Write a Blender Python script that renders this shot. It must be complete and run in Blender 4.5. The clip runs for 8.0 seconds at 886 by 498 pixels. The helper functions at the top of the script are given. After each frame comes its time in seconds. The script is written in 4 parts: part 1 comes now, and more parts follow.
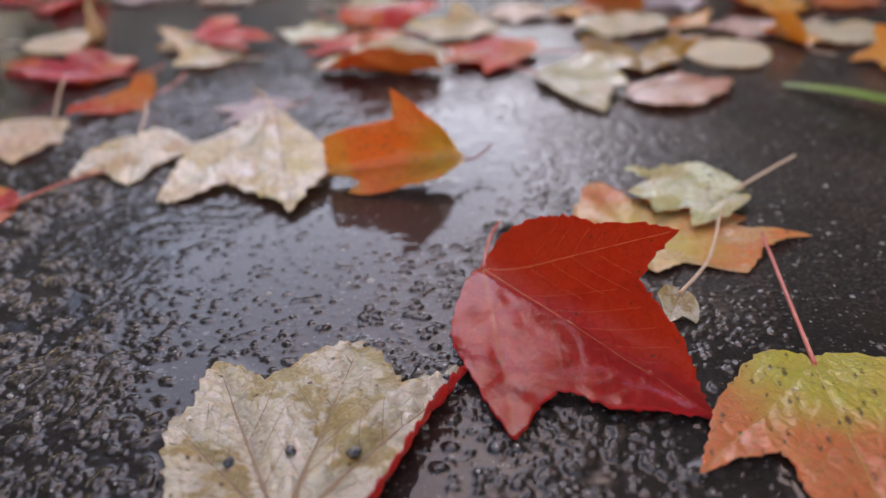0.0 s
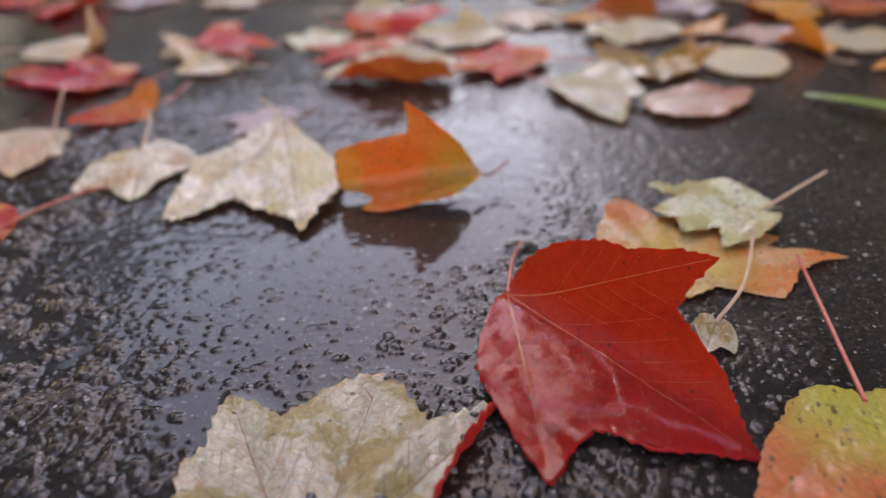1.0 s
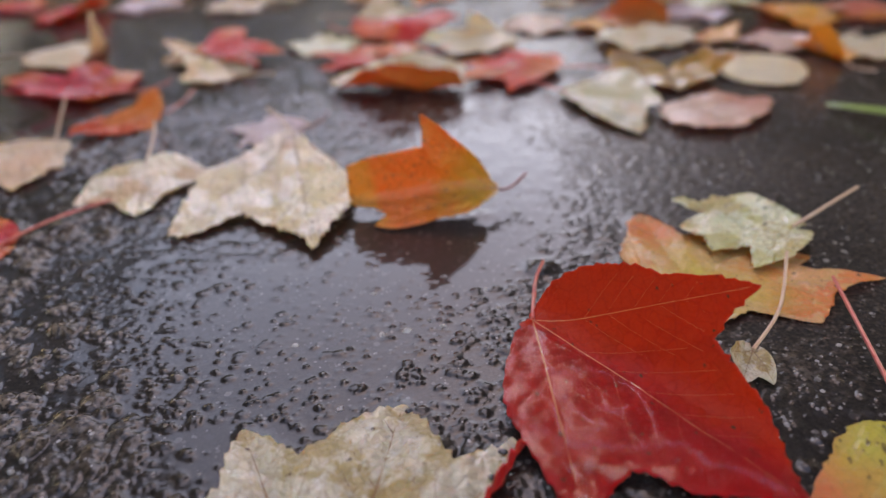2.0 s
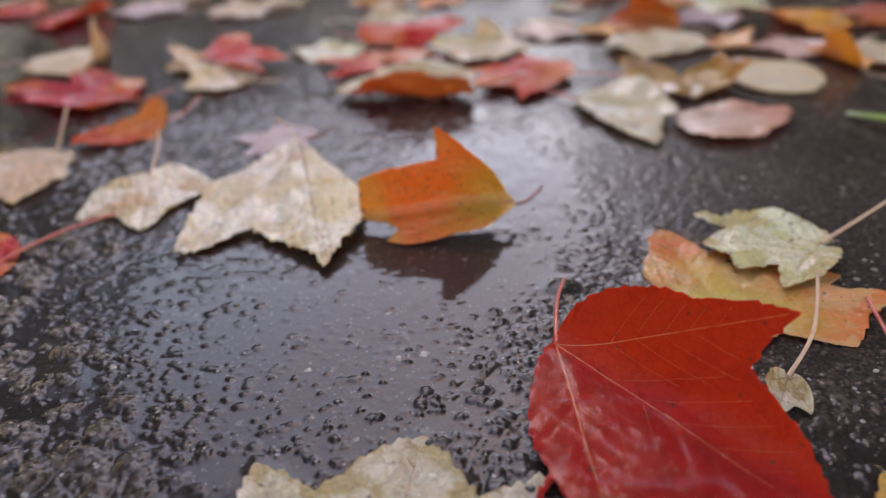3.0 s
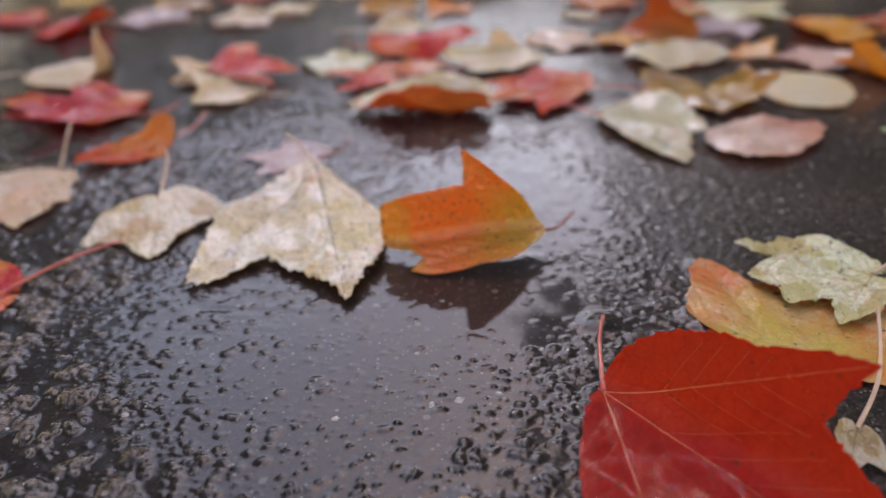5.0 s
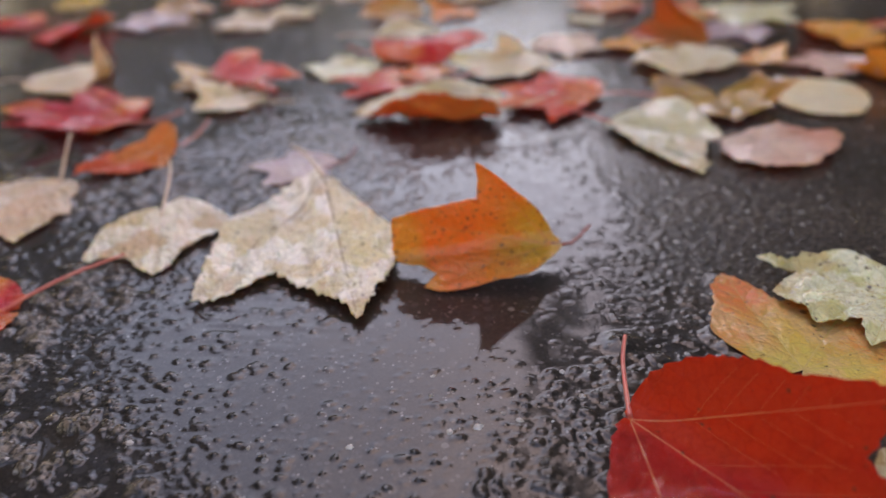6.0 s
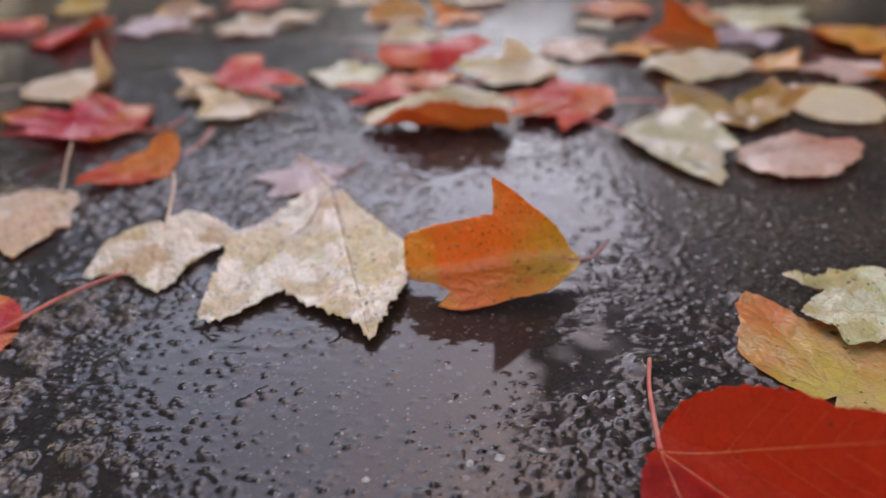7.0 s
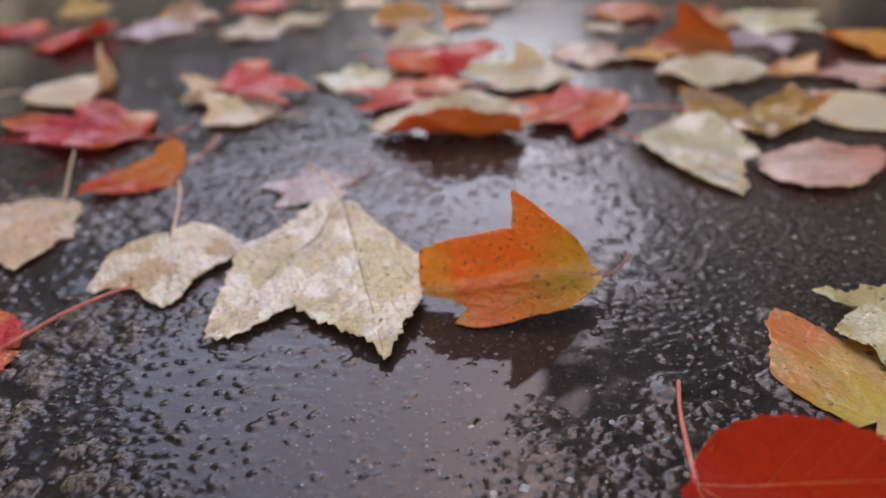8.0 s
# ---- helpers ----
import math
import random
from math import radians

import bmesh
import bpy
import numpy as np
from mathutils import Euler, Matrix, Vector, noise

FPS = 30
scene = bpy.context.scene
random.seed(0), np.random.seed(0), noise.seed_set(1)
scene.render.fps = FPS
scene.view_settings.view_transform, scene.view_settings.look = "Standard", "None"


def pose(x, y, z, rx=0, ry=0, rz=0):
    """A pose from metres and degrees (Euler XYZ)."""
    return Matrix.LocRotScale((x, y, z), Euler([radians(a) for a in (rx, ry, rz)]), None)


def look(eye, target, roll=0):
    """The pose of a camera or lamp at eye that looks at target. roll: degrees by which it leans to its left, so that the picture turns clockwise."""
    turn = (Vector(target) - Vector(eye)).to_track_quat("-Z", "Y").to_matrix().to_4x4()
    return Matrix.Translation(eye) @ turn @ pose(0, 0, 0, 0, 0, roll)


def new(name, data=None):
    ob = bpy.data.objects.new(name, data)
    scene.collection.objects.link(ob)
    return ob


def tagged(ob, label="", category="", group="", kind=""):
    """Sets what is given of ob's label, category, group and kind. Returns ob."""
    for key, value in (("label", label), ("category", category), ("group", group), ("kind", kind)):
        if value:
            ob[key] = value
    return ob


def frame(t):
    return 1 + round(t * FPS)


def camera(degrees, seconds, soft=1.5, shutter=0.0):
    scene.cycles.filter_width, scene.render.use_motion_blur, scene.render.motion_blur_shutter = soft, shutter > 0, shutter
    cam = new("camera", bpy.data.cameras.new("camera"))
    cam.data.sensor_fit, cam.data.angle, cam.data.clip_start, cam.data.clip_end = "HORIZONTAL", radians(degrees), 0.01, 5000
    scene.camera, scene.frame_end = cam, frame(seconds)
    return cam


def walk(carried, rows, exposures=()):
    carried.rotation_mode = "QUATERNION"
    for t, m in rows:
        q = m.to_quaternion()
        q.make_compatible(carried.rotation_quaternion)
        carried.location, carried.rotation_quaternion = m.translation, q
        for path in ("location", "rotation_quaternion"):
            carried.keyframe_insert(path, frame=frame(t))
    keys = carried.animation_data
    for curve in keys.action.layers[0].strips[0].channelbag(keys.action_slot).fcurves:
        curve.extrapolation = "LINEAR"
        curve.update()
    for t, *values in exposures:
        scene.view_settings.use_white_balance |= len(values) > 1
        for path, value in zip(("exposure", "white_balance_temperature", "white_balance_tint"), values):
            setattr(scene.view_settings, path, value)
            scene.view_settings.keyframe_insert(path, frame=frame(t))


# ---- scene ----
cam = camera(62.5, 8.0)
EXPOSURES = [(0.0, 2.24, 9200, 34.0), (8.0, 2.24, 9200, 34.0)]
PATH = [
    (0.0, (0.02060, 0.01029, 0.11227), (0.01714, 0.27012, -0.03764), -2.71),
    (0.5, (0.01759, 0.01598, 0.11259), (0.01467, 0.27593, -0.03713), -2.65),
    (1.0, (0.01454, 0.02157, 0.11293), (0.01189, 0.28165, -0.03657), -2.61),
    (1.5, (0.01175, 0.02686, 0.11316), (0.00921, 0.28709, -0.03610), -2.60),
    (3.0, (0.00491, 0.04041, 0.11403), (0.00242, 0.30106, -0.03449), -2.61),
    (3.5, (0.00253, 0.04433, 0.11431), (0.00013, 0.30510, -0.03399), -2.62),
    (4.0, (0.00035, 0.04769, 0.11493), (-0.00188, 0.30857, -0.03317), -2.64),
    (4.5, (-0.00160, 0.05132, 0.11511), (-0.00358, 0.31232, -0.03280), -2.64),
    (6.0, (-0.00772, 0.06323, 0.11599), (-0.00873, 0.32452, -0.03141), -2.65),
    (6.5, (-0.00991, 0.06730, 0.11597), (-0.01068, 0.32870, -0.03124), -2.65),
    (7.0, (-0.01181, 0.07170, 0.11656), (-0.01250, 0.33322, -0.03043), -2.66),
    (7.5, (-0.01379, 0.07580, 0.11651), (-0.01464, 0.33747, -0.03022), -2.68),
    (8.0, (-0.01570, 0.08009, 0.11611), (-0.01709, 0.34194, -0.03029), -2.71),
]
# a phone lens focused on the near leaves
cam.data.dof.use_dof = True
cam.data.dof.focus_distance = 0.168
cam.data.dof.aperture_fstop = 7.5
walk(cam, [(t, look(eye, target, roll)) for t, eye, target, roll in PATH], EXPOSURES)

# ---- light: overcast autumn sky between trees ----
SUN_EL, SUN_AZ = 57.0, 24.0            # degrees; azimuth from +y towards +x
world = bpy.data.worlds.new("overcast_sky")
scene.world = world
world.use_nodes = True
wn, wl = world.node_tree.nodes, world.node_tree.links
sky = wn.new("ShaderNodeTexSky")
sky.sky_type, sky.sun_disc = "NISHITA", False
sky.sun_elevation, sky.sun_rotation = radians(SUN_EL), radians(SUN_AZ)
sky.air_density, sky.dust_density, sky.ozone_density = 1.5, 1.0, 1.0
grey = wn.new("ShaderNodeHueSaturation")
grey.inputs["Saturation"].default_value = 1.25
wl.new(sky.outputs[0], grey.inputs["Color"])
wl.new(grey.outputs[0], wn["Background"].inputs["Color"])
wn["Background"].inputs["Strength"].default_value = 0.15

sun = new("sun", bpy.data.lights.new("sun", "SUN"))
sun.data.energy, sun.data.angle, sun.data.color = 0.20, radians(90), (0.86, 0.93, 1.0)
d = Vector((math.sin(radians(SUN_AZ)) * math.cos(radians(SUN_EL)), math.cos(radians(SUN_AZ)) * math.cos(radians(SUN_EL)), math.sin(radians(SUN_EL))))
sun.matrix_world = look(d * 50, (0, 0, 0))

LEVEL = 0.003                          # height of the standing water


# ---- materials ----
def material(name):
    m = bpy.data.materials.new(name)
    m.use_nodes = True
    n, l = m.node_tree.nodes, m.node_tree.links
    return m, n, l, n["Principled BSDF"]


def noise_node(n, l, vec, scale, detail=3.0, rough=0.55):
    t = n.new("ShaderNodeTexNoise")
    t.inputs["Scale"].default_value, t.inputs["Detail"].default_value, t.inputs["Roughness"].default_value = scale, detail, rough
    l.new(vec, t.inputs["Vector"])
    return t.outputs["Fac"]


def ramp(n, l, fac, a, b, lo=0.0, hi=1.0):
    r = n.new("ShaderNodeMapRange")
    r.interpolation_type = "SMOOTHSTEP"
    for k, v in zip(("From Min", "From Max", "To Min", "To Max"), (a, b, lo, hi)):
        r.inputs[k].default_value = v
    l.new(fac, r.inputs["Value"])
    return r.outputs["Result"]


def mix(n, l, fac, a, b, blend="MIX"):
    x = n.new("ShaderNodeMix")
    x.data_type, x.blend_type = "RGBA", blend
    for socket, v in ((x.inputs[0], fac), (x.inputs[6], a), (x.inputs[7], b)):
        if isinstance(v, (int, float)):
            socket.default_value = v
        elif isinstance(v, tuple):
            socket.default_value = (*v, 1.0)
        else:
            l.new(v, socket)
    return x.outputs[2]


def maths(n, l, op, a, b):
    x = n.new("ShaderNodeMath")
    x.operation = op
    for socket, v in zip(x.inputs, (a, b)):
        if isinstance(v, (int, float)):
            socket.default_value = v
        else:
            l.new(v, socket)
    return x.outputs[0]


def bump(n, l, height, strength, distance, bsdf):
    b = n.new("ShaderNodeBump")
    b.inputs["Strength"].default_value, b.inputs["Distance"].default_value = strength, distance
    l.new(height, b.inputs["Height"])
    l.new(b.outputs[0], bsdf.inputs["Normal"])
    l.new(b.outputs[0], bsdf.inputs["Coat Normal"])
    return b


def leaf_material(name, inner, outer, blotch, r0=0.015, r1=0.05, spots=0.0, wet=0.6, mottle=0.5, seed=0.0, crinkle=0.0012, alt=None, side=None, vary=False, gloss=0.3, pale_glare=None, dry=1.0, film_least=0.08, streak=1.0, pale_from=0.47):
    """Wet autumn leaf: inner colour near the stalk, outer colour at the lobes, blotches, a second colour in large
    patches (alt) or on one half (side), dark specks, pale areas that also hold painted wet glare, and rain lying in
    patches on it."""
    m, n, l, p = material(name)
    at = n.new("ShaderNodeAttribute")
    at.attribute_name = "flat"
    mv = n.new("ShaderNodeVectorMath")
    mv.operation = "ADD"
    mv.inputs[1].default_value = (seed, seed * 0.7, seed * 1.3)
    l.new(at.outputs["Vector"], mv.inputs[0])
    v = mv.outputs[0]
    if vary:
        info = n.new("ShaderNodeObjectInfo")
        other = n.new("ShaderNodeVectorMath")
        other.operation = "ADD"
        l.new(v, other.inputs[0])
        l.new(maths(n, l, "MULTIPLY", info.outputs["Random"], 9.0), other.inputs[1])
        v = other.outputs[0]
    ln = n.new("ShaderNodeVectorMath")
    ln.operation = "LENGTH"
    l.new(at.outputs["Vector"], ln.inputs[0])
    big = noise_node(n, l, v, 45, 3)
    mid = noise_node(n, l, v, 120, 4, 0.6)
    fine = noise_node(n, l, v, 900, 3, 0.6)
    rad = maths(n, l, "ADD", ln.outputs["Value"], maths(n, l, "MULTIPLY", maths(n, l, "SUBTRACT", big, 0.5), 0.026))
    col = mix(n, l, ramp(n, l, rad, r0, r1), inner, outer)
    col = mix(n, l, ramp(n, l, mid, 0.52, 0.72, 0.0, mottle), col, blotch)
    if alt:
        col = mix(n, l, ramp(n, l, noise_node(n, l, v, 26, 2), 0.47, 0.60, 0.0, 0.85), col, alt)
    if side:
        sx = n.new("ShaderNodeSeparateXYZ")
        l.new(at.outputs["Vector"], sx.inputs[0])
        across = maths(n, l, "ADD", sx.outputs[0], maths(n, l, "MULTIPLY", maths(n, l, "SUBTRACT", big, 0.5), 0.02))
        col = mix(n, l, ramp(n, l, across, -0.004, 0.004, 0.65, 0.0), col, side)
    dark = tuple(c * 0.55 for c in outer)
    col = mix(n, l, ramp(n, l, big, 0.58, 0.75, 0.0, 0.45), col, dark)
    col = mix(n, l, ramp(n, l, fine, 0.35, 0.75, 0.0, 0.28), col, tuple(c * 0.6 for c in inner))
    pools = noise_node(n, l, v, 62, 5, 0.62)
    fold = maths(n, l, "MULTIPLY", maths(n, l, "ABSOLUTE", maths(n, l, "SUBTRACT", noise_node(n, l, v, 150, 3), 0.5), 0), 2.0)
    # pale areas of the leaf, with the glare of wet skin put into the colour
    if pale_glare:
        pale = ramp(n, l, pools, pale_from, pale_from + 0.045, 0.0, 0.6)
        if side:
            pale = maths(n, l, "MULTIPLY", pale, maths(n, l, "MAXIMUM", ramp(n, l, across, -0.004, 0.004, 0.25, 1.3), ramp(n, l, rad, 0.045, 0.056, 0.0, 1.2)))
        col = mix(n, l, pale, col, pale_glare)
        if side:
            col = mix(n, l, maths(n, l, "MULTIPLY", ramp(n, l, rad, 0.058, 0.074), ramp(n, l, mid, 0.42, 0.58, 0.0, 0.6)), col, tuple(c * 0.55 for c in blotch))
        col = mix(n, l, ramp(n, l, fold, 0.0, 0.05, 0.35, 0.0), col, tuple(c * 0.55 for c in inner))
    if spots:
        ragged = n.new("ShaderNodeVectorMath")
        ragged.operation = "MULTIPLY_ADD"
        ragged.inputs[1].default_value = (1.0, streak, 1.0)
        l.new(v, ragged.inputs[0])
        l.new(maths(n, l, "MULTIPLY", noise_node(n, l, v, 1400, 2), 0.0016), ragged.inputs[2])
        for scale, share, most in ((150, 0.25 * spots, 0.26), (360, 1.8 * spots, 0.30), (640, 1.1 * spots, 0.36)):
            vo = n.new("ShaderNodeTexVoronoi")
            vo.inputs["Scale"].default_value = scale
            l.new(ragged.outputs[0], vo.inputs["Vector"])
            sel = n.new("ShaderNodeSeparateColor")
            l.new(vo.outputs["Color"], sel.inputs[0])
            size = ramp(n, l, sel.outputs[0], 1.0 - share, 1.0, 0.04, most)
            inside = maths(n, l, "MULTIPLY", ramp(n, l, maths(n, l, "SUBTRACT", size, vo.outputs["Distance"]), 0.0, 0.14, 0.0, 0.9), ramp(n, l, sel.outputs[0], 1.0 - share - 0.001, 1.0 - share))
            col = mix(n, l, inside, col, (0.06, 0.03, 0.014))
    net = n.new("ShaderNodeTexVoronoi")
    net.feature = "DISTANCE_TO_EDGE"
    net.inputs["Scale"].default_value = 300
    warp = n.new("ShaderNodeVectorMath")
    warp.operation = "ADD"
    l.new(v, warp.inputs[0])
    l.new(maths(n, l, "MULTIPLY", mid, 0.004), warp.inputs[1])
    l.new(warp.outputs[0], net.inputs["Vector"])
    cell = ramp(n, l, net.outputs["Distance"], 0.0, 0.22)
    col = mix(n, l, ramp(n, l, net.outputs["Distance"], 0.0, 0.08, 0.22, 0.0), col, tuple(c * 0.5 for c in inner))
    if vary:
        hs = n.new("ShaderNodeHueSaturation")
        l.new(maths(n, l, "ADD", maths(n, l, "MULTIPLY", info.outputs["Random"], 0.030), 0.485), hs.inputs["Hue"])
        l.new(maths(n, l, "ADD", maths(n, l, "MULTIPLY", maths(n, l, "FRACT", maths(n, l, "MULTIPLY", info.outputs["Random"], 7.0), 0), 0.35), 0.8), hs.inputs["Value"])
        l.new(col, hs.inputs["Color"])
        col = hs.outputs[0]
    l.new(col, p.inputs["Base Color"])
    rough = ramp(n, l, mid, 0.35, 0.65, 0.3, 0.55)
    l.new(rough, p.inputs["Roughness"])
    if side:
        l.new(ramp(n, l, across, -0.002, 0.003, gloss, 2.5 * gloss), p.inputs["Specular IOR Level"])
    else:
        p.inputs["Specular IOR Level"].default_value = gloss
    p.inputs["Subsurface Weight"].default_value = 0.45
    p.inputs["Subsurface Radius"].default_value = (1.0, 0.45, 0.2)
    p.inputs["Subsurface Scale"].default_value = 0.0012
    rain = ramp(n, l, pools, 0.465, 0.53, film_least * wet, min(1.0, 1.5 * wet))
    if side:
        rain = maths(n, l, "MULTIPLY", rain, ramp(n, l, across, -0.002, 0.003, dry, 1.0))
    l.new(rain, p.inputs["Coat Weight"])
    l.new(ramp(n, l, fine, 0.35, 0.65, 0.03, 0.12), p.inputs["Coat Roughness"])
    p.inputs["Coat IOR"].default_value = 1.45
    hgt = maths(n, l, "ADD", maths(n, l, "ADD", maths(n, l, "MULTIPLY", mid, 0.6), maths(n, l, "MULTIPLY", fine, 0.10)), maths(n, l, "MULTIPLY", cell, 0.07))
    hgt = maths(n, l, "ADD", hgt, maths(n, l, "MULTIPLY", fold, 0.32))
    bump(n, l, hgt, 0.6, crinkle, p)
    film = n.new("ShaderNodeBump")
    film.inputs["Strength"].default_value, film.inputs["Distance"].default_value = 0.6, crinkle * 0.5
    l.new(maths(n, l, "ADD", maths(n, l, "ADD", maths(n, l, "MULTIPLY", fold, 0.5), pools), maths(n, l, "MULTIPLY", noise_node(n, l, v, 330, 3), 0.45)), film.inputs["Height"])
    l.new(film.outputs[0], p.inputs["Coat Normal"])
    return m


def plain_material(name, a, b, scale, rough=0.4, coat=0.3, bmp=0.0003):
    m, n, l, p = material(name)
    tc = n.new("ShaderNodeTexCoord")
    f = noise_node(n, l, tc.outputs["Object"], scale, 4)
    l.new(mix(n, l, ramp(n, l, f, 0.3, 0.7), a, b), p.inputs["Base Color"])
    p.inputs["Roughness"].default_value = rough
    p.inputs["Coat Weight"].default_value, p.inputs["Coat Roughness"].default_value = coat, 0.1
    bump(n, l, f, 0.5, bmp, p)
    return m


M = {
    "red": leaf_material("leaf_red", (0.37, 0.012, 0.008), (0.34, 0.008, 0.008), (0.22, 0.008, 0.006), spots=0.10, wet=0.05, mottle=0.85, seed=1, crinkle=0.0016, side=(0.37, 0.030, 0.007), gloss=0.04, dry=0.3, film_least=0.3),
    "tan": leaf_material("leaf_tan", (0.33, 0.22, 0.085), (0.40, 0.30, 0.14), (0.46, 0.37, 0.22), spots=0.08, wet=0.85, mottle=0.6, seed=2, pale_glare=(0.56, 0.48, 0.37), crinkle=0.0055, pale_from=0.43),
    "yellow": leaf_material("leaf_yellow_orange", (0.41, 0.33, 0.05), (0.56, 0.125, 0.045), (0.50, 0.27, 0.07), 0.010, 0.027, spots=0.62, wet=0.5, mottle=0.25, seed=3, crinkle=0.003, streak=0.5),
    "amber": leaf_material("leaf_amber", (0.52, 0.36, 0.07), (0.64, 0.14, 0.040), (0.62, 0.28, 0.08), 0.008, 0.030, spots=0.16, wet=0.8, seed=4, crinkle=0.0026, pale_glare=(0.62, 0.36, 0.16)),
    "lime": leaf_material("leaf_pale_green", (0.50, 0.46, 0.20), (0.60, 0.54, 0.31), (0.66, 0.56, 0.34), spots=0.45, wet=0.6, mottle=0.7, seed=5, crinkle=0.006, alt=(0.46, 0.33, 0.13), pale_glare=(0.72, 0.66, 0.46)),
    "cream": leaf_material("leaf_cream", (0.52, 0.37, 0.19), (0.60, 0.45, 0.22), (0.66, 0.51, 0.34), spots=0.10, wet=0.9, mottle=0.6, seed=6, pale_glare=(0.78, 0.64, 0.50), crinkle=0.007, alt=(0.54, 0.33, 0.19)),
    "cream_rose": leaf_material("leaf_cream_rose", (0.52, 0.30, 0.21), (0.62, 0.46, 0.25), (0.66, 0.48, 0.34), 0.0, 0.03, side=(0.70, 0.53, 0.27), spots=0.22, wet=0.95, mottle=0.6, seed=7, pale_glare=(0.74, 0.60, 0.46), crinkle=0.0065, alt=(0.58, 0.36, 0.26)),
    "ivory": leaf_material("leaf_ivory", (0.56, 0.39, 0.22), (0.66, 0.49, 0.26), (0.70, 0.55, 0.37), spots=0.05, wet=0.4, mottle=0.6, seed=16, pale_glare=(0.66, 0.51, 0.36), crinkle=0.006, alt=(0.60, 0.36, 0.20), vary=True),
    "orange": leaf_material("leaf_orange", (0.44, 0.22, 0.025), (0.66, 0.12, 0.016), (0.56, 0.085, 0.014), 0.006, 0.026, spots=0.5, wet=0.2, alt=(0.56, 0.21, 0.025), seed=8, crinkle=0.0035),
    "tangerine": leaf_material("leaf_tangerine", (0.66, 0.25, 0.03), (0.68, 0.16, 0.02), (0.70, 0.30, 0.06), spots=0.04, wet=0.4, seed=21, crinkle=0.005, gloss=0.15),
    "sallow": leaf_material("leaf_sallow", (0.42, 0.36, 0.18), (0.50, 0.43, 0.25), (0.56, 0.46, 0.31), spots=0.1, wet=0.7, mottle=0.7, seed=23, crinkle=0.006, alt=(0.54, 0.38, 0.24), pale_glare=(0.60, 0.52, 0.38)),
    "flame": leaf_material("leaf_flame", (0.62, 0.20, 0.025), (0.68, 0.15, 0.02), (0.55, 0.08, 0.015), spots=0.05, wet=0.5, seed=18, crinkle=0.005, alt=(0.60, 0.30, 0.05), vary=True),
    "scarlet": leaf_material("leaf_scarlet", (0.52, 0.022, 0.007), (0.60, 0.070, 0.010), (0.60, 0.11, 0.03), spots=0.02, wet=0.45, gloss=0.15, seed=9, crinkle=0.006, alt=(0.64, 0.16, 0.025), vary=True),
    "crimson": leaf_material("leaf_crimson", (0.46, 0.010, 0.020), (0.50, 0.020, 0.03), (0.58, 0.08, 0.11), spots=0.0, wet=0.8, gloss=0.15, seed=10.4, crinkle=0.006, alt=(0.66, 0.20, 0.02)),
    "pink": leaf_material("leaf_pink", (0.56, 0.05, 0.025), (0.58, 0.035, 0.014), (0.62, 0.16, 0.09), spots=0.02, wet=0.5, gloss=0.15, mottle=0.6, seed=11, crinkle=0.006, alt=(0.62, 0.14, 0.025), vary=True),
    "rose": leaf_material("leaf_rose", (0.74, 0.46, 0.33), (0.66, 0.21, 0.11), (0.74, 0.46, 0.33), 0.018, 0.048, wet=0.6, seed=12, crinkle=0.005, vary=True),
    "gold": leaf_material("leaf_gold", (0.42, 0.22, 0.03), (0.48, 0.20, 0.02), (0.24, 0.12, 0.03), spots=0.03, wet=0.6, seed=13, vary=True, alt=(0.30, 0.20, 0.13)),
    "mauve": leaf_material("leaf_mauve", (0.40, 0.26, 0.25), (0.46, 0.34, 0.33), (0.50, 0.38, 0.36), wet=0.8, seed=14, crinkle=0.005, vary=True),
    "rust": leaf_material("leaf_rust", (0.36, 0.10, 0.02), (0.45, 0.075, 0.018), (0.48, 0.16, 0.02), wet=0.4, seed=15),
    "wine": leaf_material("leaf_wine", (0.40, 0.02, 0.02), (0.44, 0.02, 0.02), (0.46, 0.05, 0.03), wet=0.6, seed=17),
}
STEM_RED = plain_material("stalk_red", (0.50, 0.07, 0.06), (0.62, 0.18, 0.12), 160)
STEM_TAN = plain_material("stalk_tan", (0.50, 0.30, 0.20), (0.58, 0.40, 0.26), 160)
STEM_DARK = plain_material("stalk_dark", (0.22, 0.05, 0.05), (0.30, 0.12, 0.10), 160)


def vein_material(name, c):
    return plain_material(name, c, tuple(x * 0.75 for x in c), 300, 0.5, 0.12)


V_RED = vein_material("vein_red", (0.60, 0.18, 0.05))
V_TAN = vein_material("vein_tan", (0.24, 0.125, 0.045))
V_PALE = vein_material("vein_pale", (0.60, 0.42, 0.26))
V_ORANGE = vein_material("vein_orange", (0.52, 0.17, 0.04))
V_YELLOW = vein_material("vein_yellow", (0.50, 0.33, 0.08))


# ---- helpers for meshes ----
def mesh_object(name, verts, faces, mat, parent=None, smooth=True, label=""):
    me = bpy.data.meshes.new(name)
    me.from_pydata([tuple(v) for v in verts], [], faces)
    me.update()
    if smooth:
        me.polygons.foreach_set("use_smooth", [True] * len(me.polygons))
    for x in (mat if isinstance(mat, (list, tuple)) else [mat]):
        me.materials.append(x)
    ob = new(name, me)
    ob.parent = parent
    if label:
        ob["label"] = label
    return ob


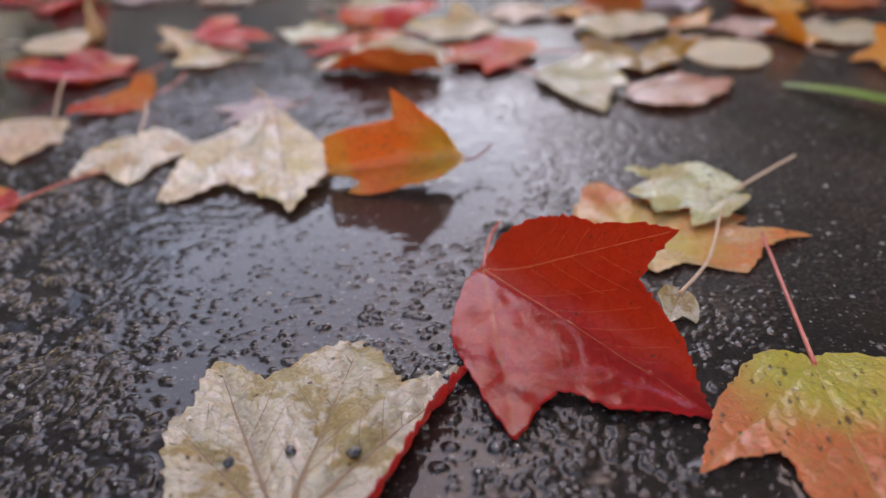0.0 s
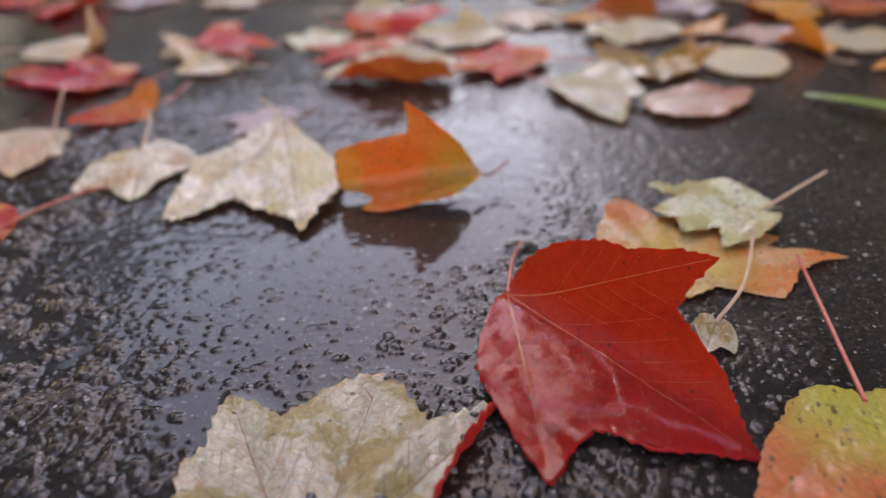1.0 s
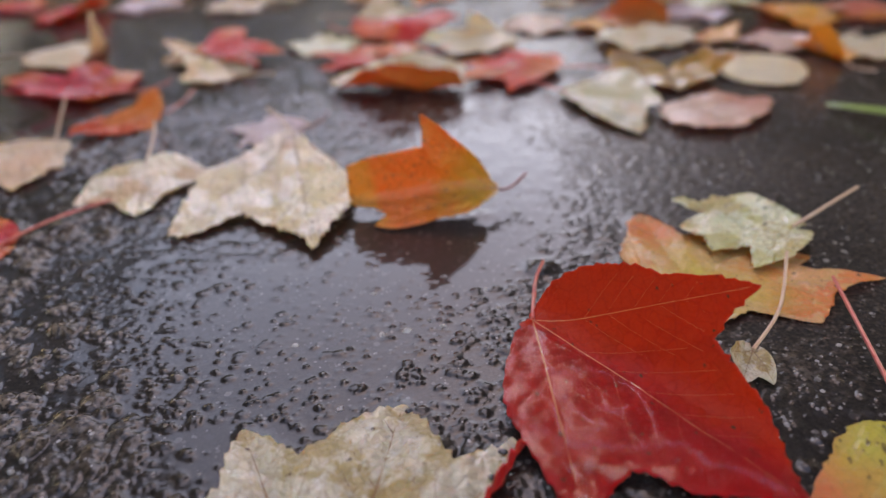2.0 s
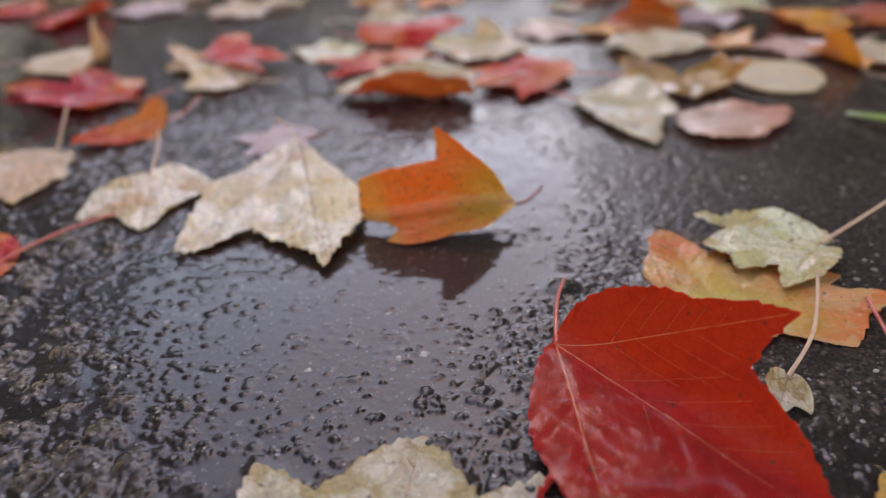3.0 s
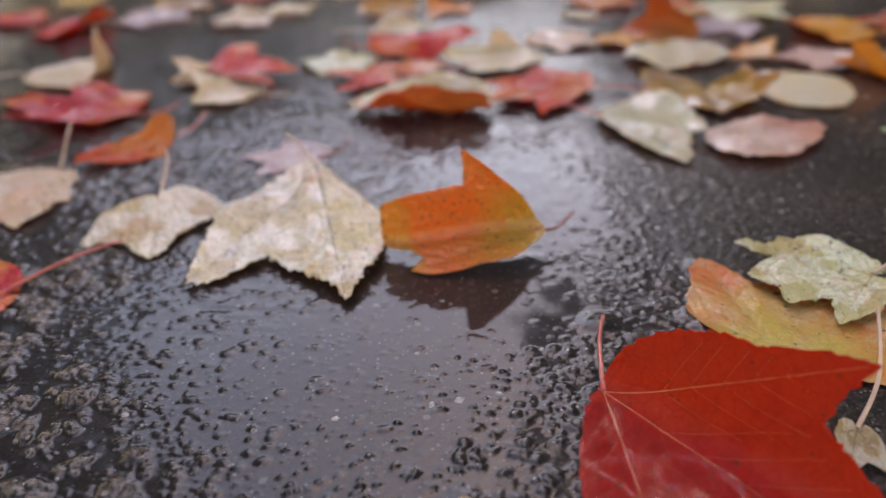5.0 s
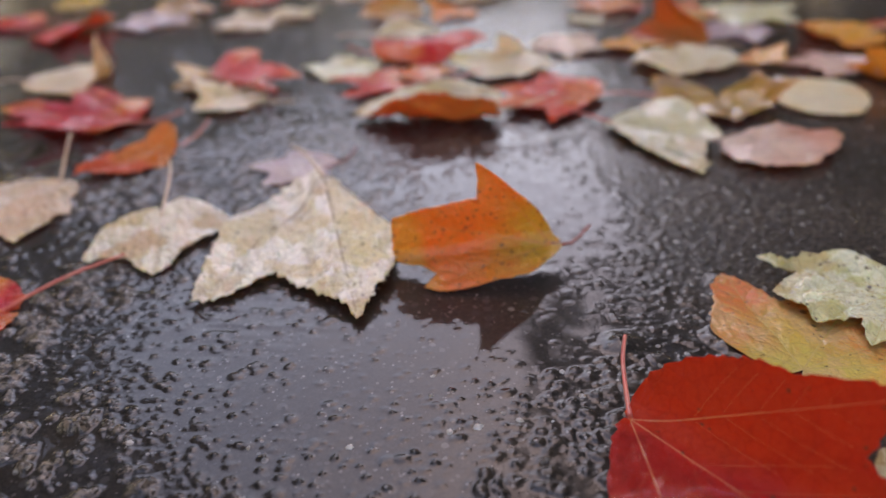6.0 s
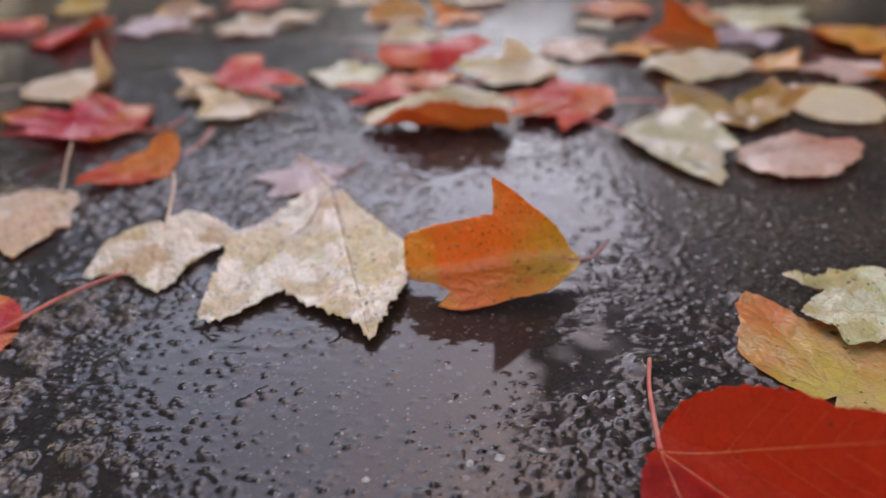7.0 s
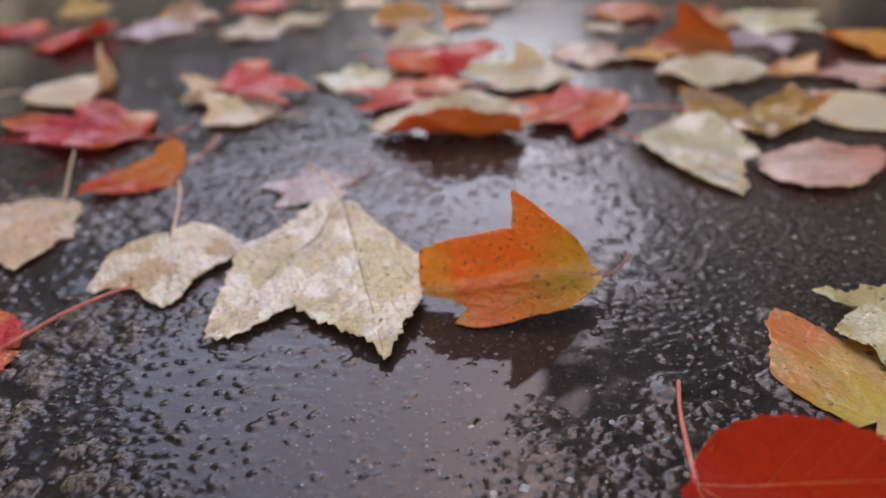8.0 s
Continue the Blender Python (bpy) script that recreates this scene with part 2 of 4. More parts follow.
def tube_data(points, r0, r1, sides=8):
    """Vertices and faces of a tapered round tube along points, a smooth curve through them."""
    P = [Vector(p) for p in points]
    path = []
    for k in range(len(P) - 1):
        a, b = P[k], P[k + 1]
        ta = (P[k + 1] - P[max(k - 1, 0)]) * 0.5
        tb = (P[min(k + 2, len(P) - 1)] - P[k]) * 0.5
        for s in range(8):
            u = s / 8
            path.append(a * (2 * u**3 - 3 * u**2 + 1) + ta * (u**3 - 2 * u**2 + u) + b * (3 * u**2 - 2 * u**3) + tb * (u**3 - u**2))
    path.append(P[-1])
    V, F = [], []
    for k, p in enumerate(path):
        t = (path[min(k + 1, len(path) - 1)] - path[max(k - 1, 0)]).normalized()
        side = t.cross(Vector((0.1, 0.2, 1))).normalized()
        up = side.cross(t)
        r = r0 + (r1 - r0) * k / (len(path) - 1)
        if k == len(path) - 1 or k == len(path) - 2:
            r *= 1.35 if r1 >= r0 else 1.0
        for s in range(sides):
            a = 2 * math.pi * s / sides
            V.append(p + side * (r * math.cos(a)) + up * (r * math.sin(a)))
        if k:
            for s in range(sides):
                a, b = (k - 1) * sides + s, (k - 1) * sides + (s + 1) % sides
                F.append((a, b, b + sides, a + sides))
    F.append(tuple(range(sides)))
    F.append(tuple(range(len(V) - sides, len(V)))[::-1])
    return V, F


# ---- leaves ----
MAPLE = ((165, 6, "r"), (112, 20, "t"), (84, 25, "s"), (62, 34, "r"), (42, 52, "t"), (24, 40, "s"), (0, 64, "t"),
         (-25, 41, "s"), (-41, 53, "t"), (-62, 34, "r"), (-86, 25, "s"), (-110, 21, "t"), (-165, 6, "r"))
THREE = ((165, 6, "r"), (95, 16, "r"), (62, 29, "r"), (38, 50, "t"), (24, 42, "s"), (0, 64, "t"),
         (-25, 42, "s"), (-40, 51, "t"), (-61, 28, "r"), (-92, 15, "r"), (-165, 5, "r"))
LANCE = ((165, 5, "r"), (85, 9, "r"), (32, 30, "r"), (0, 64, "t"), (-32, 30, "r"), (-85, 9, "r"), (-165, 5, "r"))
OVAL = ((165, 7, "r"), (110, 20, "r"), (72, 27, "r"), (40, 40, "t"), (24, 46, "r"), (0, 60, "t"),
        (-22, 47, "r"), (-42, 40, "t"), (-70, 28, "r"), (-110, 20, "r"), (-165, 7, "r"))


def outline_points(keys, scale, step, tooth, rng):
    """Toothed margin, from key lobes and notches given as (degrees from the midrib, mm from the stalk, kind)."""
    pts = []
    for (a0, r0, k0), (a1, r1, k1) in zip(keys[:-1], keys[1:]):
        p = np.array((-math.sin(radians(a0)), math.cos(radians(a0)))) * r0 * scale
        q = np.array((-math.sin(radians(a1)), math.cos(radians(a1)))) * r1 * scale
        e = q - p
        size = np.hypot(*e)
        out = np.array((-e[1], e[0])) / size
        if out @ (p + q) < 0:
            out = -out
        bulge = 0.17 if "r" in (k0, k1) else 0.05
        c = (p + q) / 2 + out * size * bulge
        n = max(4, int(size / step))
        cuts, amps = [0.0], []
        while cuts[-1] < size:
            cuts.append(cuts[-1] + rng.uniform(0.0022, 0.0068))
            amps.append(tooth * rng.uniform(0.35, 1.5))
        for k in range(n):
            u = k / n
            x = p * (1 - u) ** 2 + c * 2 * u * (1 - u) + q * u * u
            i = int(np.searchsorted(cuts, u * size, "right")) - 1
            w = (u * size - cuts[i]) / (cuts[i + 1] - cuts[i])
            saw = w ** 1.4 if k1 == "t" else (1 - w) ** 1.4
            steep = min(1.0, max(0.12, 1.9 * abs(out @ x) / max(np.hypot(*x), 1e-6) - 0.1))
            pts.append(x + out * amps[i] * steep * (saw - 0.35) * min(1, 8 * u, 8 * (1 - u)))
    a, r, _ = keys[-1]
    pts.append(np.array((-math.sin(radians(a)), math.cos(radians(a)))) * r * scale)
    pts = np.array(pts)
    rad, ang = np.hypot(pts[:, 0], pts[:, 1]), np.unwrap(np.arctan2(-pts[:, 0], pts[:, 1]))
    ang = np.minimum.accumulate(ang - np.arange(len(ang)) * 0.0) - np.arange(len(ang)) * 1e-5
    return np.column_stack([-np.sin(ang) * rad, np.cos(ang) * rad])


def bent(p, bends):
    """Roll flat points up (or down) beyond lines: (degrees from midrib, mm from stalk, radius mm, degrees)."""
    p = p.copy()
    for phi, off, R, A in bends:
        nrm = np.array((-math.sin(radians(phi)), math.cos(radians(phi)), 0))
        sgn, A, R, off = math.copysign(1, A), radians(abs(A)), R / 1000, off / 1000
        d = p @ nrm - off
        z = p[:, 2] * sgn
        a = np.clip(d / R, 0, A)
        e = np.clip(d - R * A, 0, None)
        along = np.where(d > 0, R * np.sin(a) + e * np.cos(a) - z * np.sin(a), d)
        up = np.where(d > 0, R * (1 - np.cos(a)) + e * np.sin(a) + z * np.cos(a), z)
        p += nrm * (along - d)[:, None]
        p[:, 2] = up * sgn
    return p


LEAVES = {}


def leaf(name, joint, rz, mat, vein, keys=THREE, scale=1.0, bends=(), tilt=(0, 0), lift=0.0008, stem=(), stem_mat=None,
         back=None, wave=0.8, quilt=0.5, seed=0, fine=True, label="", centred=False, tooth=0.0009, jz=None, stem_r=0.00055, wild=0.0, vein_w=0.00026, crumple=0.0):
    """A fallen leaf > blade, each main vein, stalk. joint: where the stalk meets the blade (or the leaf's middle, if centred)."""
    rng = random.Random(seed + 11)
    keys = [(a + wild * rng.uniform(-5, 5), r * (1 + wild * rng.uniform(-0.15, 0.15)), k) for a, r, k in keys] if wild else keys
    out = outline_points(keys, scale / 1000, 0.0009 if fine else 0.0022, tooth, rng)
    rings = 44 if fine else 12
    flat = [(0.0, 0.0)]
    for j in range(1, rings + 1):
        flat += list(map(tuple, out * (j / rings) ** 0.85))
    flat = np.array(flat)
    tips = [(radians(a), r * scale / 1000) for a, r, k in keys if k == "t"]
    oa = np.arctan2(-out[:, 0], out[:, 1])
    order = np.argsort(oa)
    oa, orad = oa[order], np.hypot(out[:, 0], out[:, 1])[order]

    def relief(q):
        """Height of the flat blade: puffed between veins, gently waved."""
        z = np.zeros(len(q))
        near, second, panel = np.full(len(q), 1.0), np.full(len(q), 1.0), np.zeros(len(q))
        for a, r in tips:
            t = np.array((-math.sin(a), math.cos(a)))
            s = np.clip(q @ t, 0, r)
            far = np.hypot(*(q - s[:, None] * t).T)
            puff = np.abs(np.sin(math.pi * ((q @ t - far * 1.03) / r - 0.22) / 0.12)) ** 0.7
            closer = far < near
            second = np.where(closer, near, np.minimum(second, far))
            near, panel = np.where(closer, far, near), np.where(closer, puff, panel)
        z += quilt / 1000 * (1 - np.exp(-(near / 0.004) ** 2))
        z += 0.45 * quilt / 1000 * panel * np.clip((second - near) / 0.004, 0, 1) * np.clip(near / 0.0015, 0, 1)
        z += wave / 1000 * np.array([noise.noise((x * 55 + seed * 3.1, y * 55, seed)) + 0.35 * noise.noise((x * 170, y * 170 + seed, 3.0)) for x, y in q])
        if crumple:
            z += crumple / 1000 * np.array([abs(noise.noise((x * 190 + y * 40, y * 120 + seed, 7.0))) + 0.4 * abs(noise.noise((x * 420, y * 420, seed + 2.0))) for x, y in q])
        return z * np.clip(np.hypot(q[:, 0], q[:, 1]) / 0.008, 0, 1)

    turn = (Matrix.Rotation(radians(rz), 3, "Z") @ Matrix.Rotation(radians(tilt[0]), 3, "X") @ Matrix.Rotation(radians(tilt[1]), 3, "Y"))
    T = np.array(turn)

    def shaped(q, extra=0.0):
        p = np.column_stack([q, relief(q) + extra])
        return bent(p, bends) @ T.T

    V = shaped(flat)
    base = LEVEL + lift - np.percentile(V[:, 2], 0.5) if jz is None else jz
    if centred:
        mid = out.mean(0)
        o = T @ np.array((mid[0], mid[1], 0))
        joint = (joint[0] - o[0], joint[1] - o[1])
    where = Vector((joint[0], joint[1], base))
    top = new(name, None)
    top.empty_display_size = 0.005
    top.location = where
    tagged(top, label, "leaf", "fallen leaves on the asphalt")
    n = len(out)
    F = [(0, 1 + k, 2 + k) for k in range(n - 1)]
    for j in range(rings - 1):
        a, b = 1 + j * n, 1 + (j + 1) * n
        F += [(a + k, b + k, b + k + 1, a + k + 1) for k in range(n - 1)]
    F = [f[::-1] for f in F]
    blade = mesh_object("blade", V, F, [mat, back or mat], top)
    at = blade.data.attributes.new("flat", "FLOAT_VECTOR", "POINT")
    at.data.foreach_set("vector", np.column_stack([flat, np.zeros(len(flat))]).astype(np.float32).ravel())
    so = blade.modifiers.new("thickness", "SOLIDIFY")
    so.thickness, so.offset = 0.00022, -1.0
    so.material_offset, so.material_offset_rim = 1, 1 if back else 0
    # veins
    for a, r in tips:
        t = np.array((-math.sin(a), math.cos(a)))
        s = np.array((t[1], -t[0]))
        lines = [(np.array([t * r * u for u in np.linspace(0.0, 0.96, 20)]), vein_w * (0.6 + r / 0.08), 0.00008)]
        if fine:
            for u in (0.22, 0.34, 0.46, 0.58, 0.70, 0.82):
                for side in (1, -1):
                    d = t * 0.72 + s * side * 0.7
                    d /= np.hypot(*d)
                    u2 = u + rng.uniform(-0.012, 0.012)
                    run = [t * r * u2]
                    for _ in range(14):
                        x = run[-1] + (d + t * 0.02 * len(run)) * r * 0.022
                        if np.hypot(*x) > 0.93 * np.interp(math.atan2(-x[0], x[1]), oa, orad):
                            break
                        near = min(np.hypot(*(x - np.array((-math.sin(b), math.cos(b))) * q * np.clip(x @ np.array((-math.sin(b), math.cos(b))) / q, 0, 1))) for b, q in tips if b != a) if len(tips) > 1 else 1
                        if near < 0.0012:
                            break
                        run.append(x)
                    if len(run) > 3:
                        lines.append((np.array(run), vein_w * 0.38, 0.00005))
        VV, FF = [], []
        for line, w0, w1 in lines:
            tang = np.gradient(line, axis=0)
            tang /= np.maximum(np.hypot(*tang.T), 1e-9)[:, None]
            side = np.column_stack([tang[:, 1], -tang[:, 0]])
            w = np.linspace(w0, w1, len(line))[:, None]
            L, C, R = shaped(line - side * w, -0.00005), shaped(line, np.linspace(w0, w1, len(line)) * 0.55), shaped(line + side * w, -0.00005)
            b0 = len(VV)
            for k in range(len(line)):
                VV += [L[k], C[k], R[k]]
                if k:
                    i = b0 + 3 * k
                    FF += [(i - 3, i - 2, i + 1, i), (i - 2, i - 1, i + 2, i + 1)]
        mesh_object("vein", VV, FF, vein, top)
    if stem == "lying":
        back_way = T @ np.array((rng.uniform(-0.5, 0.5), -1.0, 0))
        back_way /= np.hypot(*back_way[:2])
        run = rng.uniform(0.02, 0.034)
        stem = [where + Vector((back_way[0] * run * u - back_way[1] * 0.006 * u * u, back_way[1] * run * u + back_way[0] * 0.006 * u * u, 0)) for u in (0.5, 1.0)]
        for k, q in enumerate(stem):
            q.z = LEVEL + 0.0012 + rng.uniform(0, 0.005) * (k + 1)
    if stem:
        start = Vector((0, 0, 0.0002))
        P = [start] + [Vector(q) - where for q in stem]
        sv, sf = tube_data(P, stem_r, stem_r * 0.85)
        mesh_object("stalk", sv, sf, stem_mat or STEM_TAN, top)
    LEAVES.setdefault(mat.name, (oa, orad, shaped, where))
    return top


# ---- ground: wet asphalt, one sheet to the horizon ----
def hashed(i, j, k):
    h = np.sin(i * 127.1 + j * 311.7 + k * 74.7) * 43758.5453
    return h - np.floor(h)


def chips(X, Y, cell, rmin, rmax, seed):
    """Rounded stone chips on a jittered lattice: height 0..1 above the binder, and each chip's own random number."""
    H, ID = np.zeros_like(X), np.zeros_like(X)
    ci, cj = np.floor(X / cell), np.floor(Y / cell)
    for di in (-1, 0, 1):
        for dj in (-1, 0, 1):
            i, j = ci + di, cj + dj
            px, py = (i + hashed(i, j, seed)) * cell, (j + hashed(i, j, seed + 1)) * cell
            r = rmin + (rmax - rmin) * hashed(i, j, seed + 2) ** 1.5
            ang = hashed(i, j, seed + 3) * math.pi
            el = 0.65 + 0.35 * hashed(i, j, seed + 4)
            dx, dy = X - px, Y - py
            u = (dx * np.cos(ang) + dy * np.sin(ang)) / r
            v = (-dx * np.sin(ang) + dy * np.cos(ang)) / (r * el)
            d2 = (np.abs(u) ** 2.4 + np.abs(v) ** 2.4)
            h = np.clip(1 - d2, 0, None) ** 0.45 * (0.45 + 0.55 * hashed(i, j, seed + 5)) * (r / rmax)
            up = h > H
            H, ID = np.where(up, h, H), np.where(up, hashed(i, j, seed + 6), ID)
    return H, ID


def smooth_noise(X, Y, scale, seed):
    i, j = np.floor(X / scale), np.floor(Y / scale)
    u, v = X / scale - i, Y / scale - j
    u, v = u * u * (3 - 2 * u), v * v * (3 - 2 * v)
    a, b, c, d = hashed(i, j, seed), hashed(i + 1, j, seed), hashed(i, j + 1, seed), hashed(i + 1, j + 1, seed)
    return (a * (1 - u) + b * u) * (1 - v) + (c * (1 - u) + d * u) * v - 0.5


def blob(X, Y, cx, cy, rx, ry):
    return np.exp(-(((X - cx) / rx) ** 2 + ((Y - cy) / ry) ** 2) ** 1.5)


ys = [0.06]
while ys[-1] < 1.15:
    ys.append(ys[-1] + max(0.00042, 0.0023 * (ys[-1] - 0.02)))
ys = np.array(ys)
us = np.linspace(-1, 1, 800)
half = 0.13 + 0.66 * np.clip(ys - 0.08, 0, None)
X = us[None, :] * half[:, None] - 0.008 - 0.03 * np.clip(ys - 0.1, 0, None)[:, None]
Y = np.repeat(ys[:, None], len(us), 1)
big, bid = chips(X, Y, 0.0031, 0.0006, 0.0019, 1.0)
small, sid = chips(X, Y, 0.0015, 0.00035, 0.0008, 9.0)
hollow = np.clip(blob(X, Y, -0.034, 0.200, 0.042, 0.040) + blob(X, Y, -0.072, 0.226, 0.036, 0.028) + 0.9 * blob(X, Y, 0.012, 0.258, 0.042, 0.042) + 0.6 * blob(X, Y, 0.022, 0.216, 0.022, 0.013) + 0.95 * blob(X, Y, 0.020, 0.298, 0.030, 0.032) + 0.7 * blob(X, Y, 0.10, 0.50, 0.3, 0.09), 0, 1)
rise = blob(X, Y, -0.120, 0.185, 0.062, 0.085) + 0.15 * blob(X, Y, 0.03, 0.115, 0.10, 0.026) + 0.5 * blob(X, Y, -0.14, 0.31, 0.07, 0.035)
gritty = np.clip((X - 0.035 - 0.4 * np.clip(0.24 - Y, 0, 0.05)) / 0.025, 0, 1) * np.clip((Y - 0.135) / 0.03, 0, 1) * (1 - hollow)     # finer chips, barely covered
mean = -0.00042 - 0.0016 * hollow + 0.0004 * rise + 0.0012 * smooth_noise(X, Y, 0.035, 3.0) + 0.0007 * smooth_noise(X, Y, 0.012, 4.0)
mean = mean * (1 - gritty) + gritty * (-0.00034 + 0.0005 * smooth_noise(X, Y, 0.03, 3.0))
even = 1 - 0.65 * np.clip((Y - 0.36) / 0.08, 0, 1)                                             # rain stands smoother farther off
G = LEVEL + mean * even + 0.0011 * even * big * (1 - 0.75 * gritty) + even * (0.0005 + 0.0001 * gritty) * small + even * (1 - 0.7 * gritty) * (0.00040 * smooth_noise(X, Y, 0.0014, 6.0) + 0.0005 * smooth_noise(X, Y, 0.0032, 16.0))
crest = G - (LEVEL + 0.0004)
G = np.where(crest > 0, LEVEL + 0.0004 + 0.4 * crest, G)
lumpy, lid = chips(X, Y, 0.0060, 0.0022, 0.0044, 31.0)
G = G + (0.0024 * lumpy - 0.0006) * np.clip(rise, 0, 1) + np.clip(rise, 0, 1) * (0.0008 * smooth_noise(X, Y, 0.0020, 14.0) + 0.0005 * smooth_noise(X, Y, 0.0009, 15.0))
calm = 1 - blob(X, Y, 0.007, 0.226, 0.030, 0.029) - blob(X, Y, 0.026, 0.285, 0.030, 0.034)
stud, tid = chips(X, Y * 1.25, 0.0023, 0.0003, 0.0009, 21.0)
stud = np.where((tid < 0.8) & (hollow > 0.15), stud, 0)
G = np.maximum(G, np.where(stud > 0.05, LEVEL - 0.0005 + 0.00105 * stud * (0.55 + 0.45 * calm) + 0.0003 * (1 - hollow), 0))
dome, did = chips(X * 0.8, Y, 0.0040, 0.0008, 0.0017, 41.0)
G = np.maximum(G, np.where((dome > 0.03) & (did < 0.85) & (hollow > 0.15), LEVEL - 0.00030 + 0.00062 * dome * (0.5 + 0.5 * calm), 0))
# film of water lying over the chips, drawn up against those that stand out
film = 0.00008
W = np.maximum(LEVEL, G + film)
for _ in range(4):
    B = W.copy()
    B[1:-1, 1:-1] = W[1:-1, 1:-1] / 2 + (W[:-2, 1:-1] + W[2:, 1:-1] + W[1:-1, :-2] + W[1:-1, 2:]) / 8
    W = np.maximum(np.maximum(B, G + film), LEVEL)
above = np.clip((G + film - LEVEL) / 0.0004, 0, 1) * (0.45 + 0.55 * np.clip(rise, 0, 1))
above = np.maximum(above, gritty * (0.4 + 0.4 * np.clip((G + film - LEVEL + 0.0003) / 0.0004, 0, 1)))
W = W + 0.00006 * smooth_noise(X, Y, 0.009, 8.0) + 0.00022 * blob(X, Y, 0.036, 0.285, 0.030, 0.045) * smooth_noise(X * 1.6, Y, 0.0050, 28.0) + 0.00034 * blob(X, Y, -0.062, 0.235, 0.036, 0.023) * smooth_noise(X, Y * 2.6 + X * 0.4, 0.0062, 18.0)


def drawn_up(points, height, width):
    """Water drawn up along the edge of a leaf or stalk that touches it."""
    far = np.full(X.shape, 1.0)
    for (ax, ay), (bx, by) in zip(points[:-1], points[1:]):
        u = np.clip(((X - ax) * (bx - ax) + (Y - ay) * (by - ay)) / ((bx - ax) ** 2 + (by - ay) ** 2), 0, 1)
        far = np.minimum(far, np.hypot(X - ax - u * (bx - ax), Y - ay - u * (by - ay)))
    return height * np.exp(-(far / width) ** 2)


W = W + drawn_up(((0.0355, 0.2102), (0.0362, 0.2102)), 0.0016, 0.0038)
W = W + drawn_up(((0.0700, 0.2400), (0.0680, 0.2240), (0.0585, 0.2125), (0.0650, 0.2010), (0.0700, 0.1895)), 0.0007, 0.0028)
W = W + drawn_up(((0.0665, 0.1095), (0.0760, 0.1135), (0.0838, 0.1135), (0.0850, 0.1020)), 0.0007, 0.0025)
W = W + drawn_up(((-0.0360, 0.1490), (-0.0228, 0.1392), (-0.0022, 0.1550), (0.0087, 0.1365), (0.0220, 0.1425)), 0.0005, 0.0022)
W = W + drawn_up(((0.0225, 0.1500), (0.0320, 0.1215), (0.0425, 0.1335), (0.0750, 0.1255)), 0.0005, 0.0025)
W = W + drawn_up(((-0.0145, 0.2415), (0.0220, 0.2465)), 0.0003, 0.0030)
far_x = np.array([0.15, 0.6, 2.0, 8.0, 30.0, 120.0, 400.0])
left, right = X[:, :1] - far_x[None, ::-1], X[:, -1:] + far_x[None, :]
edge = np.full(left.shape, LEVEL)
GX = np.hstack([left, X, right])
GY = np.hstack([np.repeat(ys[:, None], 7, 1), Y, np.repeat(ys[:, None], 7, 1)])
GZ = np.hstack([edge, W, edge])
GA = np.hstack([edge * 0, above, edge * 0])
fy = np.array([0.2, 0.8, 3.0, 10.0, 40.0, 150.0, 450.0])


def strip(row, offs):
    k = np.repeat(GX[row:row + 1], len(offs), 0)
    return k, ys[row] + offs[:, None] + 0 * k, np.full(k.shape, LEVEL), 0 * k


bx, by, bz, bc = strip(0, -fy[::-1])
tx, ty, tz, tcol = strip(len(ys) - 1, fy)

def chip_layer(n, l, pos, col, scale, share, pale, dry=None):
    """Stone chips of one size: some of a Voronoi pattern's cells, each of its own grey."""
    vo = n.new("ShaderNodeTexVoronoi")
    vo.inputs["Scale"].default_value = scale
    l.new(pos, vo.inputs["Vector"])
    sc = n.new("ShaderNodeSeparateColor")
    l.new(vo.outputs["Color"], sc.inputs[0])
    size = ramp(n, l, sc.outputs[0], 1.0 - share, 1.0, 0.0, 0.46)
    inside = ramp(n, l, maths(n, l, "SUBTRACT", size, vo.outputs["Distance"]), 0.0, 0.10, 0.0, 0.9)
    if dry:
        inside = maths(n, l, "MULTIPLY", inside, ramp(n, l, dry, 0.0, 0.5, 0.25, 1.0))
    tone = mix(n, l, ramp(n, l, sc.outputs[1], 0.55, 1.0), (0.020, 0.019, 0.019), pale)
    return mix(n, l, inside, col, tone)


WET, n, l, p = material("wet_asphalt")
geo = n.new("ShaderNodeNewGeometry")
pos = geo.outputs["Position"]
ab = n.new("ShaderNodeAttribute")
ab.attribute_name = "above"
f1 = noise_node(n, l, pos, 45, 4)
f2 = noise_node(n, l, pos, 1500, 3, 0.65)
col = mix(n, l, ramp(n, l, f2, 0.3, 0.7), (0.006, 0.005, 0.0045), (0.022, 0.018, 0.014))
col = chip_layer(n, l, pos, col, 300, 0.65, (0.040, 0.036, 0.032))
col = chip_layer(n, l, pos, col, 640, 0.5, (0.075, 0.068, 0.060))
col = chip_layer(n, l, pos, col, 1100, 0.4, (0.16, 0.145, 0.13))
# large pale specks: bare chips, and wet glints painted in as pale colour
col = chip_layer(n, l, pos, col, 420, 0.24, (0.40, 0.37, 0.33), ab.outputs["Fac"])
col = chip_layer(n, l, pos, col, 830, 0.36, (0.42, 0.39, 0.35), ab.outputs["Fac"])
col = mix(n, l, ramp(n, l, f1, 0.48, 0.68, 0.0, 0.45), col, (0.026, 0.017, 0.009))
col = mix(n, l, maths(n, l, "MULTIPLY", maths(n, l, "POWER", ab.outputs["Fac"], 2.5), ramp(n, l, noise_node(n, l, pos, 700, 3), 0.40, 0.60)), col, (0.135, 0.102, 0.074))
l.new(col, p.inputs["Base Color"])
p.inputs["Roughness"].default_value = 0.6
